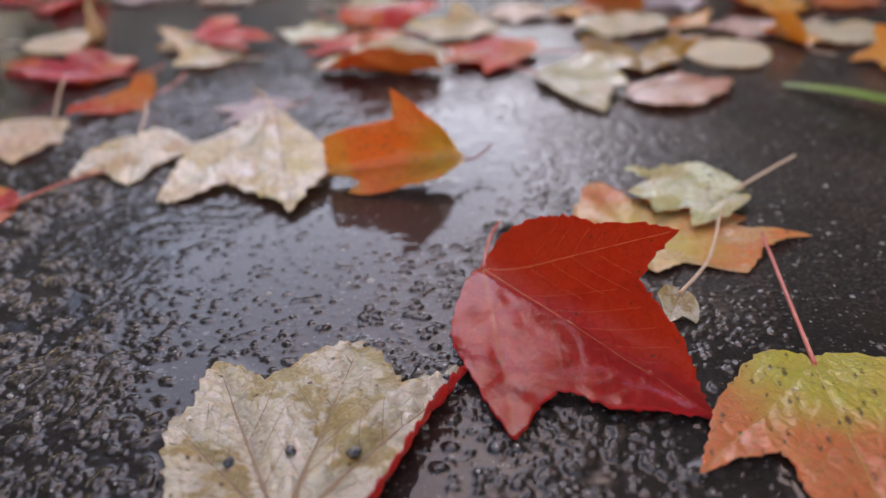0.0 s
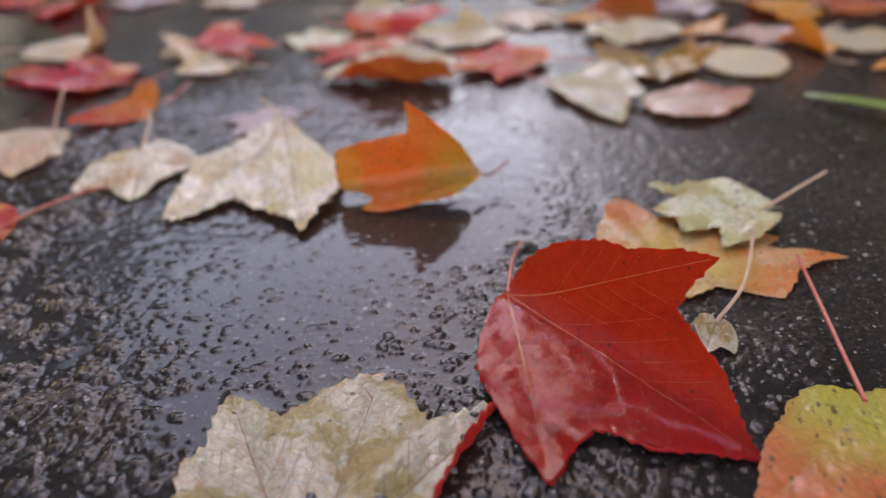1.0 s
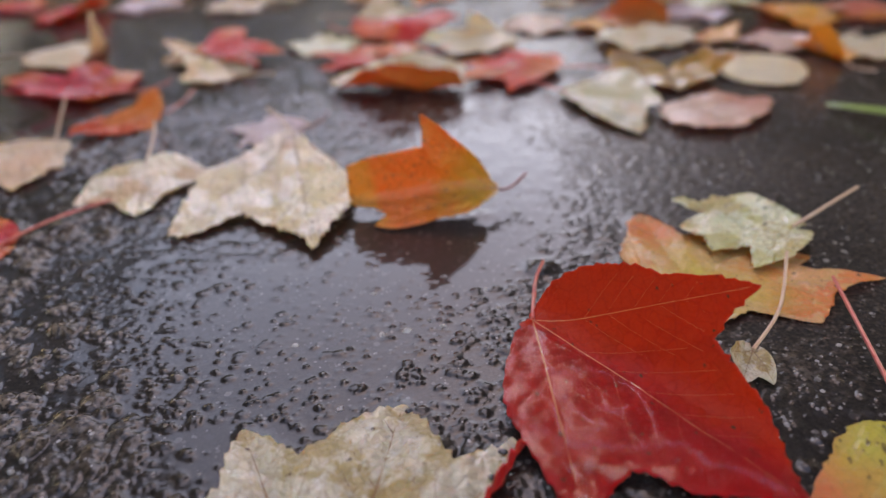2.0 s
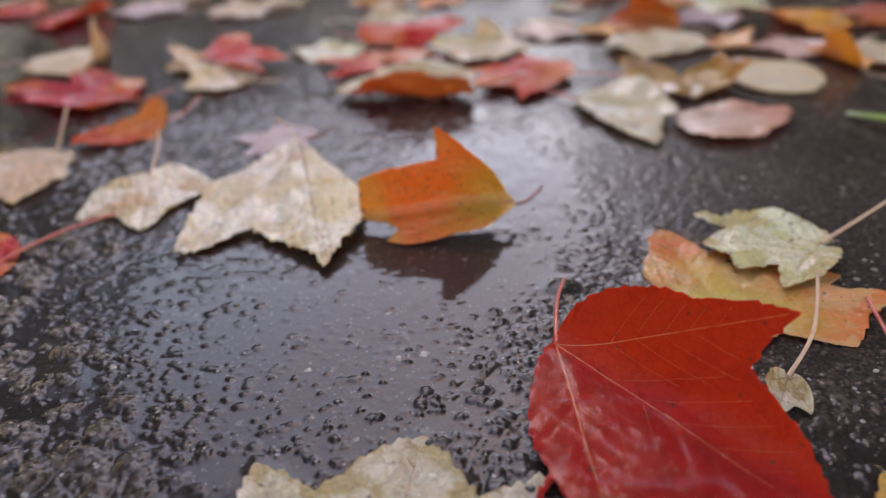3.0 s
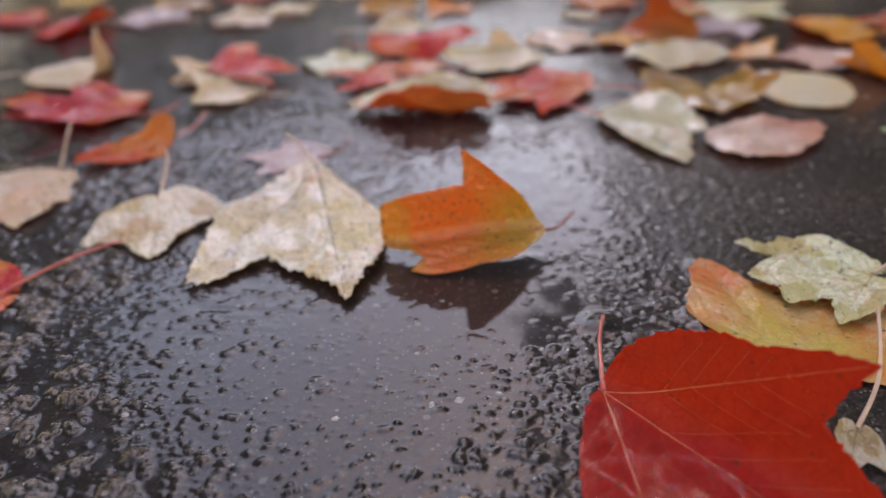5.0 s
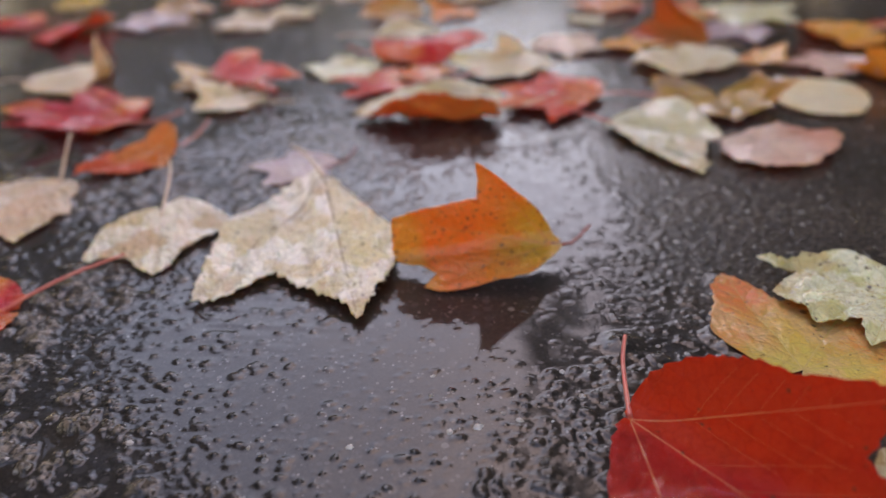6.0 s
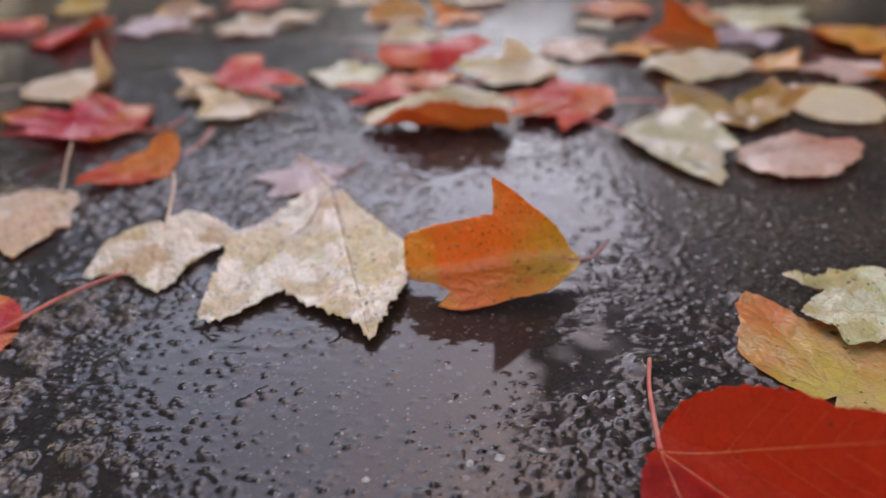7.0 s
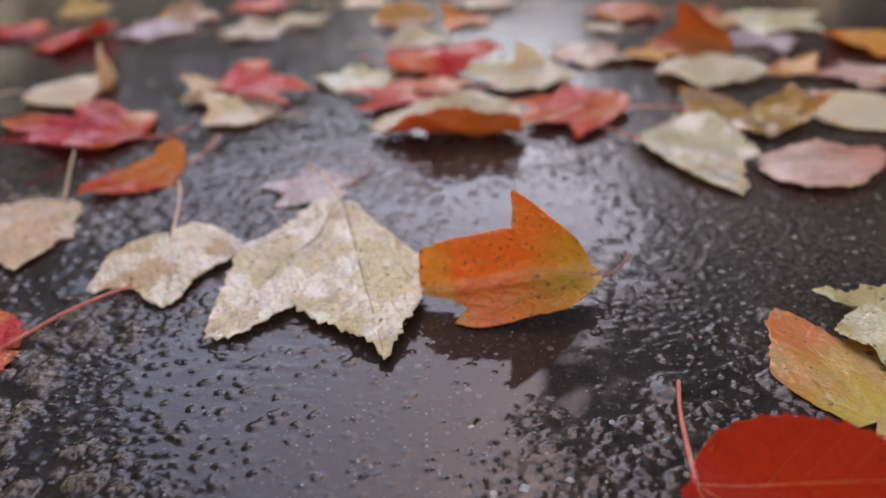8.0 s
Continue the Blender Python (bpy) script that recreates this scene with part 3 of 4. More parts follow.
p.inputs["Specular IOR Level"].default_value = 0.1
p.inputs["Coat Weight"].default_value, p.inputs["Coat Roughness"].default_value, p.inputs["Coat IOR"].default_value = 1.0, 0.0, 1.33
bump(n, l, maths(n, l, "MULTIPLY", noise_node(n, l, pos, 950, 4, 0.65), ab.outputs["Fac"]), 0.8, 0.0002, p)

# the sheet of ground; where rain stands, the water has a surface of its own over the sunken bed
AX, AY, AZ = np.vstack([bx, GX, tx]), np.vstack([by, GY, ty]), np.vstack([bz, GZ, tz])
AA = np.vstack([bc, GA, tcol])
HO = np.zeros_like(AX)
HO[len(fy):len(fy) + len(ys), 7:7 + len(us)] = hollow
pond = (HO[:-1, :-1] > 0.30) & (HO[1:, 1:] > 0.30) & (HO[:-1, 1:] > 0.30) & (HO[1:, :-1] > 0.30)


def sheet(name, keep, drop):
    r, c = AX.shape
    i = np.arange(r * c).reshape(r, c)
    q = np.stack([i[:-1, :-1], i[:-1, 1:], i[1:, 1:], i[1:, :-1]], -1)
    co = np.stack([AX, AY, AZ], -1).reshape(-1, 3)
    ab = AA.ravel()
    quads = q[keep]
    if drop:
        bed = q[~keep]
        used = np.unique(bed)
        back = np.zeros(len(co), dtype=int)
        back[used] = len(co) + np.arange(len(used))
        co = np.vstack([co, co[used] - (0, 0, drop)])
        ab = np.concatenate([ab, ab[used] * 0])
        quads = np.vstack([quads, back[bed]])
    used, quads = np.unique(quads, return_inverse=True)
    quads = quads.reshape(-1, 4)
    me = bpy.data.meshes.new(name)
    me.vertices.add(len(used))
    me.vertices.foreach_set("co", co[used].astype(np.float32).ravel())
    me.loops.add(quads.size)
    me.loops.foreach_set("vertex_index", quads.ravel().astype(np.int32))
    me.polygons.add(len(quads))
    me.polygons.foreach_set("loop_start", np.arange(0, quads.size, 4, dtype=np.int32))
    me.polygons.foreach_set("use_smooth", np.ones(len(quads), dtype=bool))
    me.update(calc_edges=True)
    at = me.attributes.new("above", "FLOAT", "POINT")
    at.data.foreach_set("value", ab[used].astype(np.float32))
    me.materials.append(WET)
    return new(name, me)


ground = sheet("ground", ~pond, 0.0012)
tagged(ground, "dark wet asphalt with small pale stone chips", "asphalt", kind="structure")
water = sheet("water", pond, 0)
tagged(water, "shallow rain puddle on asphalt mirroring the sky", "puddle", kind="structure")

WATER, n, l, p = material("rain_water")
p.inputs["Base Color"].default_value = (0.95, 0.97, 0.98, 1)
p.inputs["Roughness"].default_value, p.inputs["IOR"].default_value, p.inputs["Transmission Weight"].default_value = 0.0, 1.33, 1.0

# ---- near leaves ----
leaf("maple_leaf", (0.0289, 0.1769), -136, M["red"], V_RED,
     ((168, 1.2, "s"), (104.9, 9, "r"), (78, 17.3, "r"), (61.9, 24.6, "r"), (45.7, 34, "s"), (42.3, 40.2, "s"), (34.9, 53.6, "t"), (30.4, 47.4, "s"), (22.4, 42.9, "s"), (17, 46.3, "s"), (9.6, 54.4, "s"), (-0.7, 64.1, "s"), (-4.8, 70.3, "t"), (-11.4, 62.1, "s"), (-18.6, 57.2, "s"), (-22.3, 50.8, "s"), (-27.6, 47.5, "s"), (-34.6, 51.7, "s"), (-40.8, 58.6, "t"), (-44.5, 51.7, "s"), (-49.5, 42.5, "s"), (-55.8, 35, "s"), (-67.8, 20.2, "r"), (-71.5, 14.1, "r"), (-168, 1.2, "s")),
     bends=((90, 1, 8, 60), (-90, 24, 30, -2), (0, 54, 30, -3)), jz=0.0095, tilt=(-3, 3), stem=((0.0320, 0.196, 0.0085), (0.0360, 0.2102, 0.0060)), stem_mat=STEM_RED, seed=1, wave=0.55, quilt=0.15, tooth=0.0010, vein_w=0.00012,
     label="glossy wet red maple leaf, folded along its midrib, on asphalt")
leaf("maple_leaf", (-0.012, 0.098), -9.8, M["tan"], V_TAN,
     ((170, 5, "r"), (110, 18, "r"), (75, 26, "s"), (54, 42, "t"), (47, 41, "s"), (35.6, 56, "t"), (24.6, 42, "s"), (0, 57.5, "t"), (-18.7, 43, "s"), (-30, 57, "t"), (-44, 36, "r"), (-62, 25, "r"), (-110, 15, "r"), (-170, 5, "r")),
     bends=((-106, 11.5, 2.5, 80),), back=M["wine"], seed=2, wave=1.4, quilt=1.6, crumple=0.45, tooth=0.0012, vein_w=0.00055, label="wet tan maple leaf with dark spots and a red underside")
leaf("maple_leaf", (0.0997, 0.1363), -186.5, M["yellow"], V_YELLOW,
     ((165, 3, "s"), (113, 10, "s"), (92, 18, "s"), (60, 28, "s"), (43, 44, "t"), (27, 31, "s"), (0, 60, "t"), (-19.3, 37.4, "s"), (-23, 32, "s"), (-28.8, 29.6, "s"), (-39.4, 36.2, "s"), (-43.5, 44.1, "t"), (-49.5, 35.5, "s"), (-60.6, 27.2, "s"), (-74.6, 18.1, "s"), (-85.5, 16.1, "t"), (-109, 10.2, "s"), (-125, 6.9, "s"), (-165, 3, "s")),
     jz=0.0062, tilt=(-3, 0), stem=((0.1040, 0.162, 0.0075), (0.1097, 0.1930, 0.008)), stem_mat=STEM_RED, seed=3, vein_w=0.00016, wave=1.3, bends=((90, 12, 30, 12),),
     label="yellow maple leaf turning orange, speckled brown, on asphalt")
leaf("maple_leaf", (0.0746, 0.1965), -42, M["amber"], V_YELLOW,
     ((150, 5, "r"), (119, 7.5, "r"), (85, 22.5, "t"), (64, 30, "r"), (47, 44, "t"), (30, 28, "s"), (0, 46, "t"), (-14, 34, "s"), (-28, 40, "t"), (-34, 32, "s"), (-40, 37, "s"), (-43.5, 45, "s"), (-46.7, 52.5, "t"), (-50, 44, "s"), (-58, 35.8, "s"), (-82, 32, "t"), (-88, 22, "s"), (-97, 16, "s"), (-131, 17, "t"), (-170, 7, "r")),
     seed=4, wave=1.1, lift=0.0008, label="orange and yellow maple leaf lying in the wet")
leaf("maple_leaf", (0.1127, 0.2241), 57.8, M["lime"], V_YELLOW,
     ((165, 5, "r"), (150, 7, "s"), (107.4, 16.6, "s"), (90.2, 23.9, "s"), (80.6, 29.9, "t"), (68, 21.2, "s"), (60.3, 25.1, "s"), (55.2, 30.5, "t"), (44.1, 30.1, "s"), (38.6, 32.3, "s"), (29.6, 33.8, "t"), (5.1, 25.5, "s"), (0, 36.7, "t"), (-6.9, 28.5, "s"), (-22.6, 22.8, "r"), (-38.7, 20.7, "r"), (-62, 10.9, "r"), (-150, 4, "r")),
     seed=5, wave=2.2, crumple=1.6, quilt=1.2, tooth=0.0012, jz=0.0060, stem=((0.124, 0.2285, 0.0105), (0.1368, 0.2364, 0.0125)),
     label="pale green maple leaf, humped, lying on an orange leaf")
leaf("maple_leaf", (0.0783, 0.1652), -212, M["tan"], V_TAN, ((150, 2, "r"), (75, 5.5, "r"), (44, 9.5, "t"), (22, 7.5, "s"), (0, 11, "t"), (-20, 8, "s"), (-48, 8.5, "t"), (-90, 4, "r"), (-150, 2, "r")),
     tooth=0.0003, seed=6, wave=1.0, crumple=0.8, stem=((0.0905, 0.1801, 0.0082), (0.0994, 0.1993, 0.0125)), jz=0.0068, tilt=(-14, 0),
     label="small pale dried leaf with a long curved stalk", bends=((-90, 0.5, 2, 55), (90, 3, 4, -30)), stem_r=0.0005)
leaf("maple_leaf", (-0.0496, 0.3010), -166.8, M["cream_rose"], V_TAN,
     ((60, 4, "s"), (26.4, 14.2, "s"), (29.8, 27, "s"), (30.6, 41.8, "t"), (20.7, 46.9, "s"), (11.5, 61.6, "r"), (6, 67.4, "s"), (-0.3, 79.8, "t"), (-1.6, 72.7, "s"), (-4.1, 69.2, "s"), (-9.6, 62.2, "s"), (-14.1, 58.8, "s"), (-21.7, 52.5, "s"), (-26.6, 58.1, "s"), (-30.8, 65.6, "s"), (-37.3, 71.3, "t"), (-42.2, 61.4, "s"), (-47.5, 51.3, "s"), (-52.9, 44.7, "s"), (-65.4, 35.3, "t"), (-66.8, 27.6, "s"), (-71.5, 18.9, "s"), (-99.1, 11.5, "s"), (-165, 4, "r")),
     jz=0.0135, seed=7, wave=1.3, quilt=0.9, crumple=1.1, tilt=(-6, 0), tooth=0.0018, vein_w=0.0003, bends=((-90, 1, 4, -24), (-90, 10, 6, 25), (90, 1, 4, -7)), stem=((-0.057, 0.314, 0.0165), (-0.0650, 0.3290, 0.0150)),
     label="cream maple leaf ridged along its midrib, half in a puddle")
leaf("maple_leaf", (-0.1026, 0.2843), -168.9, M["cream"], V_PALE,
     ((170, 4, "r"), (137.1, 10, "s"), (113, 15.1, "s"), (83.3, 23, "t"), (68.2, 21.7, "s"), (38.1, 19.1, "s"), (18.3, 22.1, "s"), (8.8, 28.7, "s"), (0.2, 31.2, "t"), (-10.3, 27.4, "s"), (-22.3, 22, "s"), (-43.9, 23.6, "s"), (-58.3, 29.3, "t"), (-65.2, 25.1, "s"), (-89.8, 18.6, "s"), (-111.7, 10.7, "s"), (-165, 4, "r")),
     jz=0.0090, seed=8, quilt=0.9, wave=1.3, crumple=1.2, tilt=(-10.3, 0), tooth=0.0010, bends=((-90, 1, 6, -10), (90, 1, 6, -10)), stem=((-0.105, 0.305, 0.014), (-0.1091, 0.3188, 0.015)), label="small cream maple leaf at the edge of the puddle")
leaf("maple_leaf", (0.0237, 0.2512), 90.6, M["orange"], V_ORANGE,
     ((165, 3, "r"), (72.5, 7.3, "s"), (56.5, 14.1, "s"), (36.2, 21, "s"), (23.5, 35, "s"), (16, 40, "t"), (10.4, 34.9, "s"), (3, 38.8, "s"), (-2, 47.1, "s"), (-18.6, 48, "t"), (-25, 41.7, "s"), (-32.8, 33.8, "s"), (-42.9, 27.4, "s"), (-51.3, 30.9, "s"), (-57.3, 35.3, "t"), (-60.3, 30.2, "s"), (-64, 23.3, "s"), (-76.5, 12.8, "s"), (-107.6, 3.1, "s"), (-165, 3, "r")),
     jz=0.0100, seed=9, wave=1.0, quilt=0.4, tooth=0.0004, tilt=(-5.9, 0), bends=((-90, -1, 4, 94), (90, 1, 4, -12)), stem=((0.030, 0.2535, 0.0090), (0.0365, 0.2594, 0.0115)), stem_mat=STEM_DARK,
     label="orange maple leaf folded upright in the puddle")
leaf("maple_leaf", (-0.134, 0.237), 98, M["crimson"], V_RED, THREE, 0.85, seed=10, stem=((-0.122, 0.251, 0.006), (-0.109, 0.2647, 0.0055)), stem_mat=STEM_RED,
     tilt=(5, 0), label="red maple leaf with its stalk over a cream leaf")
leaf("maple_leaf", (-0.067, 0.334), 80, M["mauve"], V_PALE, MAPLE, 0.5, seed=11, centred=True, lift=0.0003, wave=0.5, label="soaked greyish pink maple leaf flat on asphalt",
     stem=((-0.046, 0.340, 0.004), (-0.0420, 0.3484, 0.006)), stem_mat=STEM_DARK)

# rain lying on the hollow half of the red leaf, with raised rims where it draws together
def to_line(q, points):
    """Distance in mm from flat points to a broken line given in mm."""
    far = np.full(len(q), 1e3)
    P = np.array(points, dtype=float)
    for a, b in zip(P[:-1], P[1:]):
        u = np.clip(((q * 1000 - a) @ (b - a)) / ((b - a) @ (b - a)), 0, 1)
        far = np.minimum(far, np.hypot(*(q * 1000 - a - u[:, None] * (b - a)).T))
    return far


def rain_depth(q):
    """Depth of the rain in mm over the flat red leaf: a thin film, seams, a few drops."""
    rough = np.array([noise.noise((x * 260, y * 260, 5.0)) for x, y in q])
    slow = np.array([noise.noise((x * 90, y * 90, 9.0)) for x, y in q])
    bent_q = q + 0.0009 * np.column_stack([rough, slow])
    rim = to_line(bent_q, ((17, 11), (12, 14), (8.8, 17.6), (4.6, 20.5), (3.2, 25), (3.1, 31.4), (5.4, 36), (8.4, 39.2), (11, 42.1)))
    inner = to_line(bent_q, ((8.8, 17.6), (11.8, 22.6), (12.9, 28.9), (10.7, 33.0), (8.0, 33.5)))
    seam = to_line(bent_q, ((25.5, 12), (26.9, 20.4), (25.7, 27.9), (19.7, 36.1), (12.6, 43), (9.5, 47.1), (9.9, 53.1), (6.2, 61.8), (6.0, 66)))
    strand = to_line(bent_q, ((15.6, 24), (16.5, 29), (15.6, 32.7), (20.1, 31.7), (22.5, 27)))
    left = to_line(bent_q, ((18, 11), (17.4, 17), (20, 23), (24, 27)))
    d = 0.10 + 0.07 * slow + 0.05 * rough
    d += 0.45 * np.exp(-(rim / 0.45) ** 2) + 0.34 * np.exp(-(inner / 0.42) ** 2) + 0.55 * np.exp(-(seam / 0.6) ** 2)
    d += 0.16 * np.exp(-(strand / 0.5) ** 2) + 0.14 * np.exp(-(left / 0.5) ** 2)
    inside = np.clip((q[:, 0] * 1000 - 1.2) / 1.5, 0, 1)
    return np.where(inside > 0, d * inside - 0.12 * (1 - inside), -0.12)


oa, orad, red_shape, red_at = LEAVES["leaf_red"]
ANGLES, RINGS = np.linspace(-1.55, -0.02, 230), np.linspace(0.03, 0.985, 230)
ga, gr = np.meshgrid(ANGLES, RINGS, indexing="ij")
reach = np.interp(ga, oa, orad) * gr
q = np.column_stack([(-np.sin(ga) * reach).ravel(), (np.cos(ga) * reach).ravel()])
i = np.arange(len(q)).reshape(ga.shape)
F = np.stack([i[:-1, :-1], i[:-1, 1:], i[1:, 1:], i[1:, :-1]], -1).reshape(-1, 4)
film = mesh_object("rain_film", red_shape(q, rain_depth(q) / 1000), [tuple(map(int, f)) for f in F], WATER)
film.location, film.visible_shadow = red_at, False
tagged(film, "clear film of rainwater with raised seams on a red leaf", "water")
for x, y, r in ((29.9, 33.3, 1.3), (27.6, 36.1, 1.5), (30.5, 37.5, 0.9), (26.0, 40.5, 1.0), (22.5, 41.5, 0.8), (14.5, 47.5, 0.8), (15.6, 21.5, 0.8), (24.0, 19.0, 0.7), (28.5, 29.5, 0.8), (33.0, 40.0, 0.7)):
    cap, up, F = [(x / 1000, y / 1000)], [0.45 * r], []
    for j in range(1, 7):
        for k in range(20):
            a = k * math.pi / 10
            wob = r * j / 6 * (1 + 0.10 * math.sin(2 * a + x) + 0.06 * math.sin(3 * a + y))
            cap.append(((x + wob * math.cos(a)) / 1000, (y + wob * math.sin(a)) / 1000))
            up.append(0.45 * r * (1 - (j / 6) ** 2) ** 0.7 - (0.05 if j == 6 else 0))
            p, o = 1 + (j - 1) * 20 + k, 1 + (j - 1) * 20 + (k + 1) % 20
            F.append((0, p, o) if j == 1 else (p - 20, p, o, o - 20))
    cap = np.array(cap)
    drop = mesh_object("drop", red_shape(cap, (np.array(up) + 0.1) / 1000), F, WATER, film)
    drop.visible_shadow = False

# dark crumbs on the tan leaf
CRUMB = plain_material("dark_crumb", (0.012, 0.011, 0.014), (0.035, 0.030, 0.034), 900, 0.3, 0.6)
PEBBLE = plain_material("pale_stone", (0.30, 0.27, 0.23), (0.48, 0.44, 0.38), 500, 0.5, 0.3)


def lump(name, where, size, squash, mat, seed, label, category):
    bm = bmesh.new()
    bmesh.ops.create_icosphere(bm, subdivisions=3, radius=1.0)
    for v in bm.verts:
        c = v.co
        c *= 1 + 0.35 * noise.noise(c * 1.3 + Vector((seed, 0, 0))) + 0.12 * noise.noise(c * 3.5 + Vector((0, seed, 0)))
        c.x, c.y, c.z = c.x * size, c.y * size * 0.8, c.z * size * squash
    for f in bm.faces:
        f.smooth = True
    me = bpy.data.meshes.new(name)
    bm.to_mesh(me)
    bm.free()
    me.materials.append(mat)
    ob = new(name, me)
    ob.matrix_world = pose(*where, 0, 0, seed * 67)
    return tagged(ob, label, category)


_, _, tan_shape, tan_at = LEAVES["leaf_tan"]
for k, (fx, fy, size) in enumerate(((-0.0160, 0.0145, 0.0012), (-0.0042, 0.0182, 0.0013), (0.0086, 0.0188, 0.0016), (0.0215, 0.0385, 0.0008), (0.0232, 0.0445, 0.0009), (0.0020, 0.0545, 0.0009))):
    q = Vector(tan_shape(np.array([(fx, fy)]))[0]) + tan_at
    lump("crumb", (q.x, q.y, q.z + size * 0.35), size, 0.6, CRUMB, k + 1.0, "tiny dark wet crumb stuck on a tan leaf", "crumb")
for k, (x, y, size) in enumerate(((-0.0022, 0.1835, 0.0013), (-0.0085, 0.1822, 0.0011), (0.0070, 0.1850, 0.0010), (-0.0120, 0.2015, 0.0008), (0.0190, 0.2010, 0.0009), (-0.0300, 0.1790, 0.0010))):
    lump("pebble", (x, y, LEVEL - 0.0002), size, 0.6, PEBBLE, k + 11.0, "pale stone chip in the wet asphalt", "stone")

# ---- farther leaves ----
def far_leaf(seed, x, y, size, rz, colour, vein, shape, bends, tilt, lift, label):
    """One fallen leaf by its middle, length in mm, turn, colour and how it curls."""
    leaf("maple_leaf", (x, y), rz, M[colour], vein, shape, size / 64, bends, tilt, lift / 1000, seed=seed, fine=y < 0.36, label=label, centred=True,
         wave=2.2, crumple=1.2, quilt=1.2, tooth=0.0018, wild=0.9, back=M["rust"] if "rusty" in label else None, stem="lying", stem_mat=STEM_RED if vein == V_RED else STEM_TAN)


far_leaf(20, -0.330, 0.640, 55, 60, "scarlet", V_RED, THREE, (), (0, 0), 1, "orange-red maple leaf on wet asphalt")
far_leaf(21, -0.262, 0.592, 58, -100, "scarlet", V_RED, MAPLE, ((0, 20, 12, 40),), (0, 0), 1, "orange-red maple leaf with a lifted lobe")
far_leaf(22, -0.305, 0.705, 42, 20, "gold", V_TAN, THREE, ((0, 15, 15, 60),), (0, 0), 1, "ochre maple leaf, curled")
far_leaf(23, -0.220, 0.625, 55, 40, "mauve", V_PALE, MAPLE, (), (0, 0), 1, "greyish pink soaked maple leaf")
far_leaf(24, -0.205, 0.660, 45, -70, "gold", V_ORANGE, THREE, ((90, 5, 12, 40),), (0, 0), 1, "orange-brown maple leaf, curled up")
far_leaf(25, -0.145, 0.600, 44, 80, "ivory", V_PALE, MAPLE, ((-90, 12, 15, 30),), (0, 0), 1, "cream maple leaf on wet asphalt")
far_leaf(26, -0.112, 0.632, 36, -60, "ivory", V_PALE, THREE, (), (0, 0), 1, "small cream maple leaf on wet asphalt")
far_leaf(27, -0.206, 0.472, 62, -88, "ivory", V_PALE, THREE, ((0, 34, 8, 95),), (0, 0), 1, "tan maple leaf with its tip curled upright")
leaf("maple_leaf", (-0.1543, 0.3960), 67.3, M["crimson"], V_RED,
     ((150, 4, "r"), (95, 16, "s"), (78, 31, "t"), (64, 24, "s"), (51, 54, "t"), (34, 34, "s"), (16, 58, "s"), (0, 85, "t"), (-14, 48, "s"), (-28.7, 80, "t"), (-46, 30, "s"), (-66, 34, "t"), (-95, 12, "s"), (-150, 4, "r")),
     seed=28, fine=False, wave=2.2, crumple=1.2, quilt=1.6, tooth=0.0020, lift=0.0015, bends=((90, 10, 25, 16),), stem=((-0.140, 0.392, 0.006), (-0.128, 0.396, 0.009)), stem_mat=STEM_RED,
     label="large crimson maple leaf, very wet")
far_leaf(29, -0.134, 0.347, 46, 132, "pink", V_RED, LANCE, ((180, -14, 10, 62),), (0, -12), 1, "narrow red leaf with its stalk end curled up")
leaf("maple_leaf", (-0.1566, 0.3266), -174.0, M["ivory"], V_PALE,
     ((160, 4, "r"), (60, 9, "r"), (28, 18, "s"), (23.4, 29.9, "t"), (14.8, 33, "s"), (8.9, 38.6, "s"), (0, 48, "t"), (-10.7, 41.8, "s"), (-25.3, 37.4, "s"), (-61.1, 31.3, "t"), (-85.6, 25.2, "r"), (-107.1, 16.5, "r"), (-160, 4, "r")),
     seed=30, fine=True, wave=1.8, tooth=0.0012, lift=0.001, crumple=1.2, bends=((90, 6, 14, -25),), stem=((-0.156, 0.336, 0.013), (-0.158, 0.348, 0.017)),
     label="tan and cream maple leaf on wet asphalt")
far_leaf(31, -0.114, 0.424, 40, 70, "ivory", V_YELLOW, MAPLE, ((0, 14, 12, 30),), (0, 0), 1, "cream and yellow maple leaf under a red one")
far_leaf(32, -0.135, 0.452, 34, 60, "gold", V_YELLOW, THREE, ((0, 10, 15, 25),), (0, 0), 1, "golden yellow leaf beside a red one")
leaf("maple_leaf", (-0.1311, 0.4608), -107.3, M["scarlet"], V_RED,
     ((160, 4, "r"), (107.6, 12.6, "r"), (92.8, 30, "s"), (73.9, 38, "t"), (43.5, 26, "s"), (4, 53, "t"), (-14, 34, "s"), (-26.2, 60, "t"), (-34, 30, "s"), (-60, 12, "r"), (-160, 4, "r")),
     seed=33, fine=False, wave=2.2, crumple=1.2, quilt=1.4, tooth=0.0020, lift=0.004, bends=((90, 8, 20, 12),),
     label="red maple leaf lying on paler leaves")
far_leaf(34, -0.060, 0.475, 42, 10, "lime", V_PALE, MAPLE, (), (0, 0), 1, "pale greenish cream maple leaf")
far_leaf(35, -0.040, 0.437, 46, 75, "scarlet", V_RED, THREE, (), (0, 0), 2, "orange-red maple leaf on wet asphalt")
far_leaf(36, -0.015, 0.488, 56, -85, "scarlet", V_RED, OVAL, ((90, 3, 18, -35), (-90, 3, 18, -35)), (0, 0), 3, "domed orange-red maple leaf")
far_leaf(37, -0.015, 0.447, 32, -70, "flame", V_ORANGE, THREE, (), (0, 0), 2.4, "small orange leaf under a red one")
far_leaf(38, -0.010, 0.386, 64, 84, "ivory", V_PALE, OVAL, ((90, 6, 7, 75), (-90, 14, 14, 25)), (0, -6), 2, "cupped cream leaf with a rusty underside")
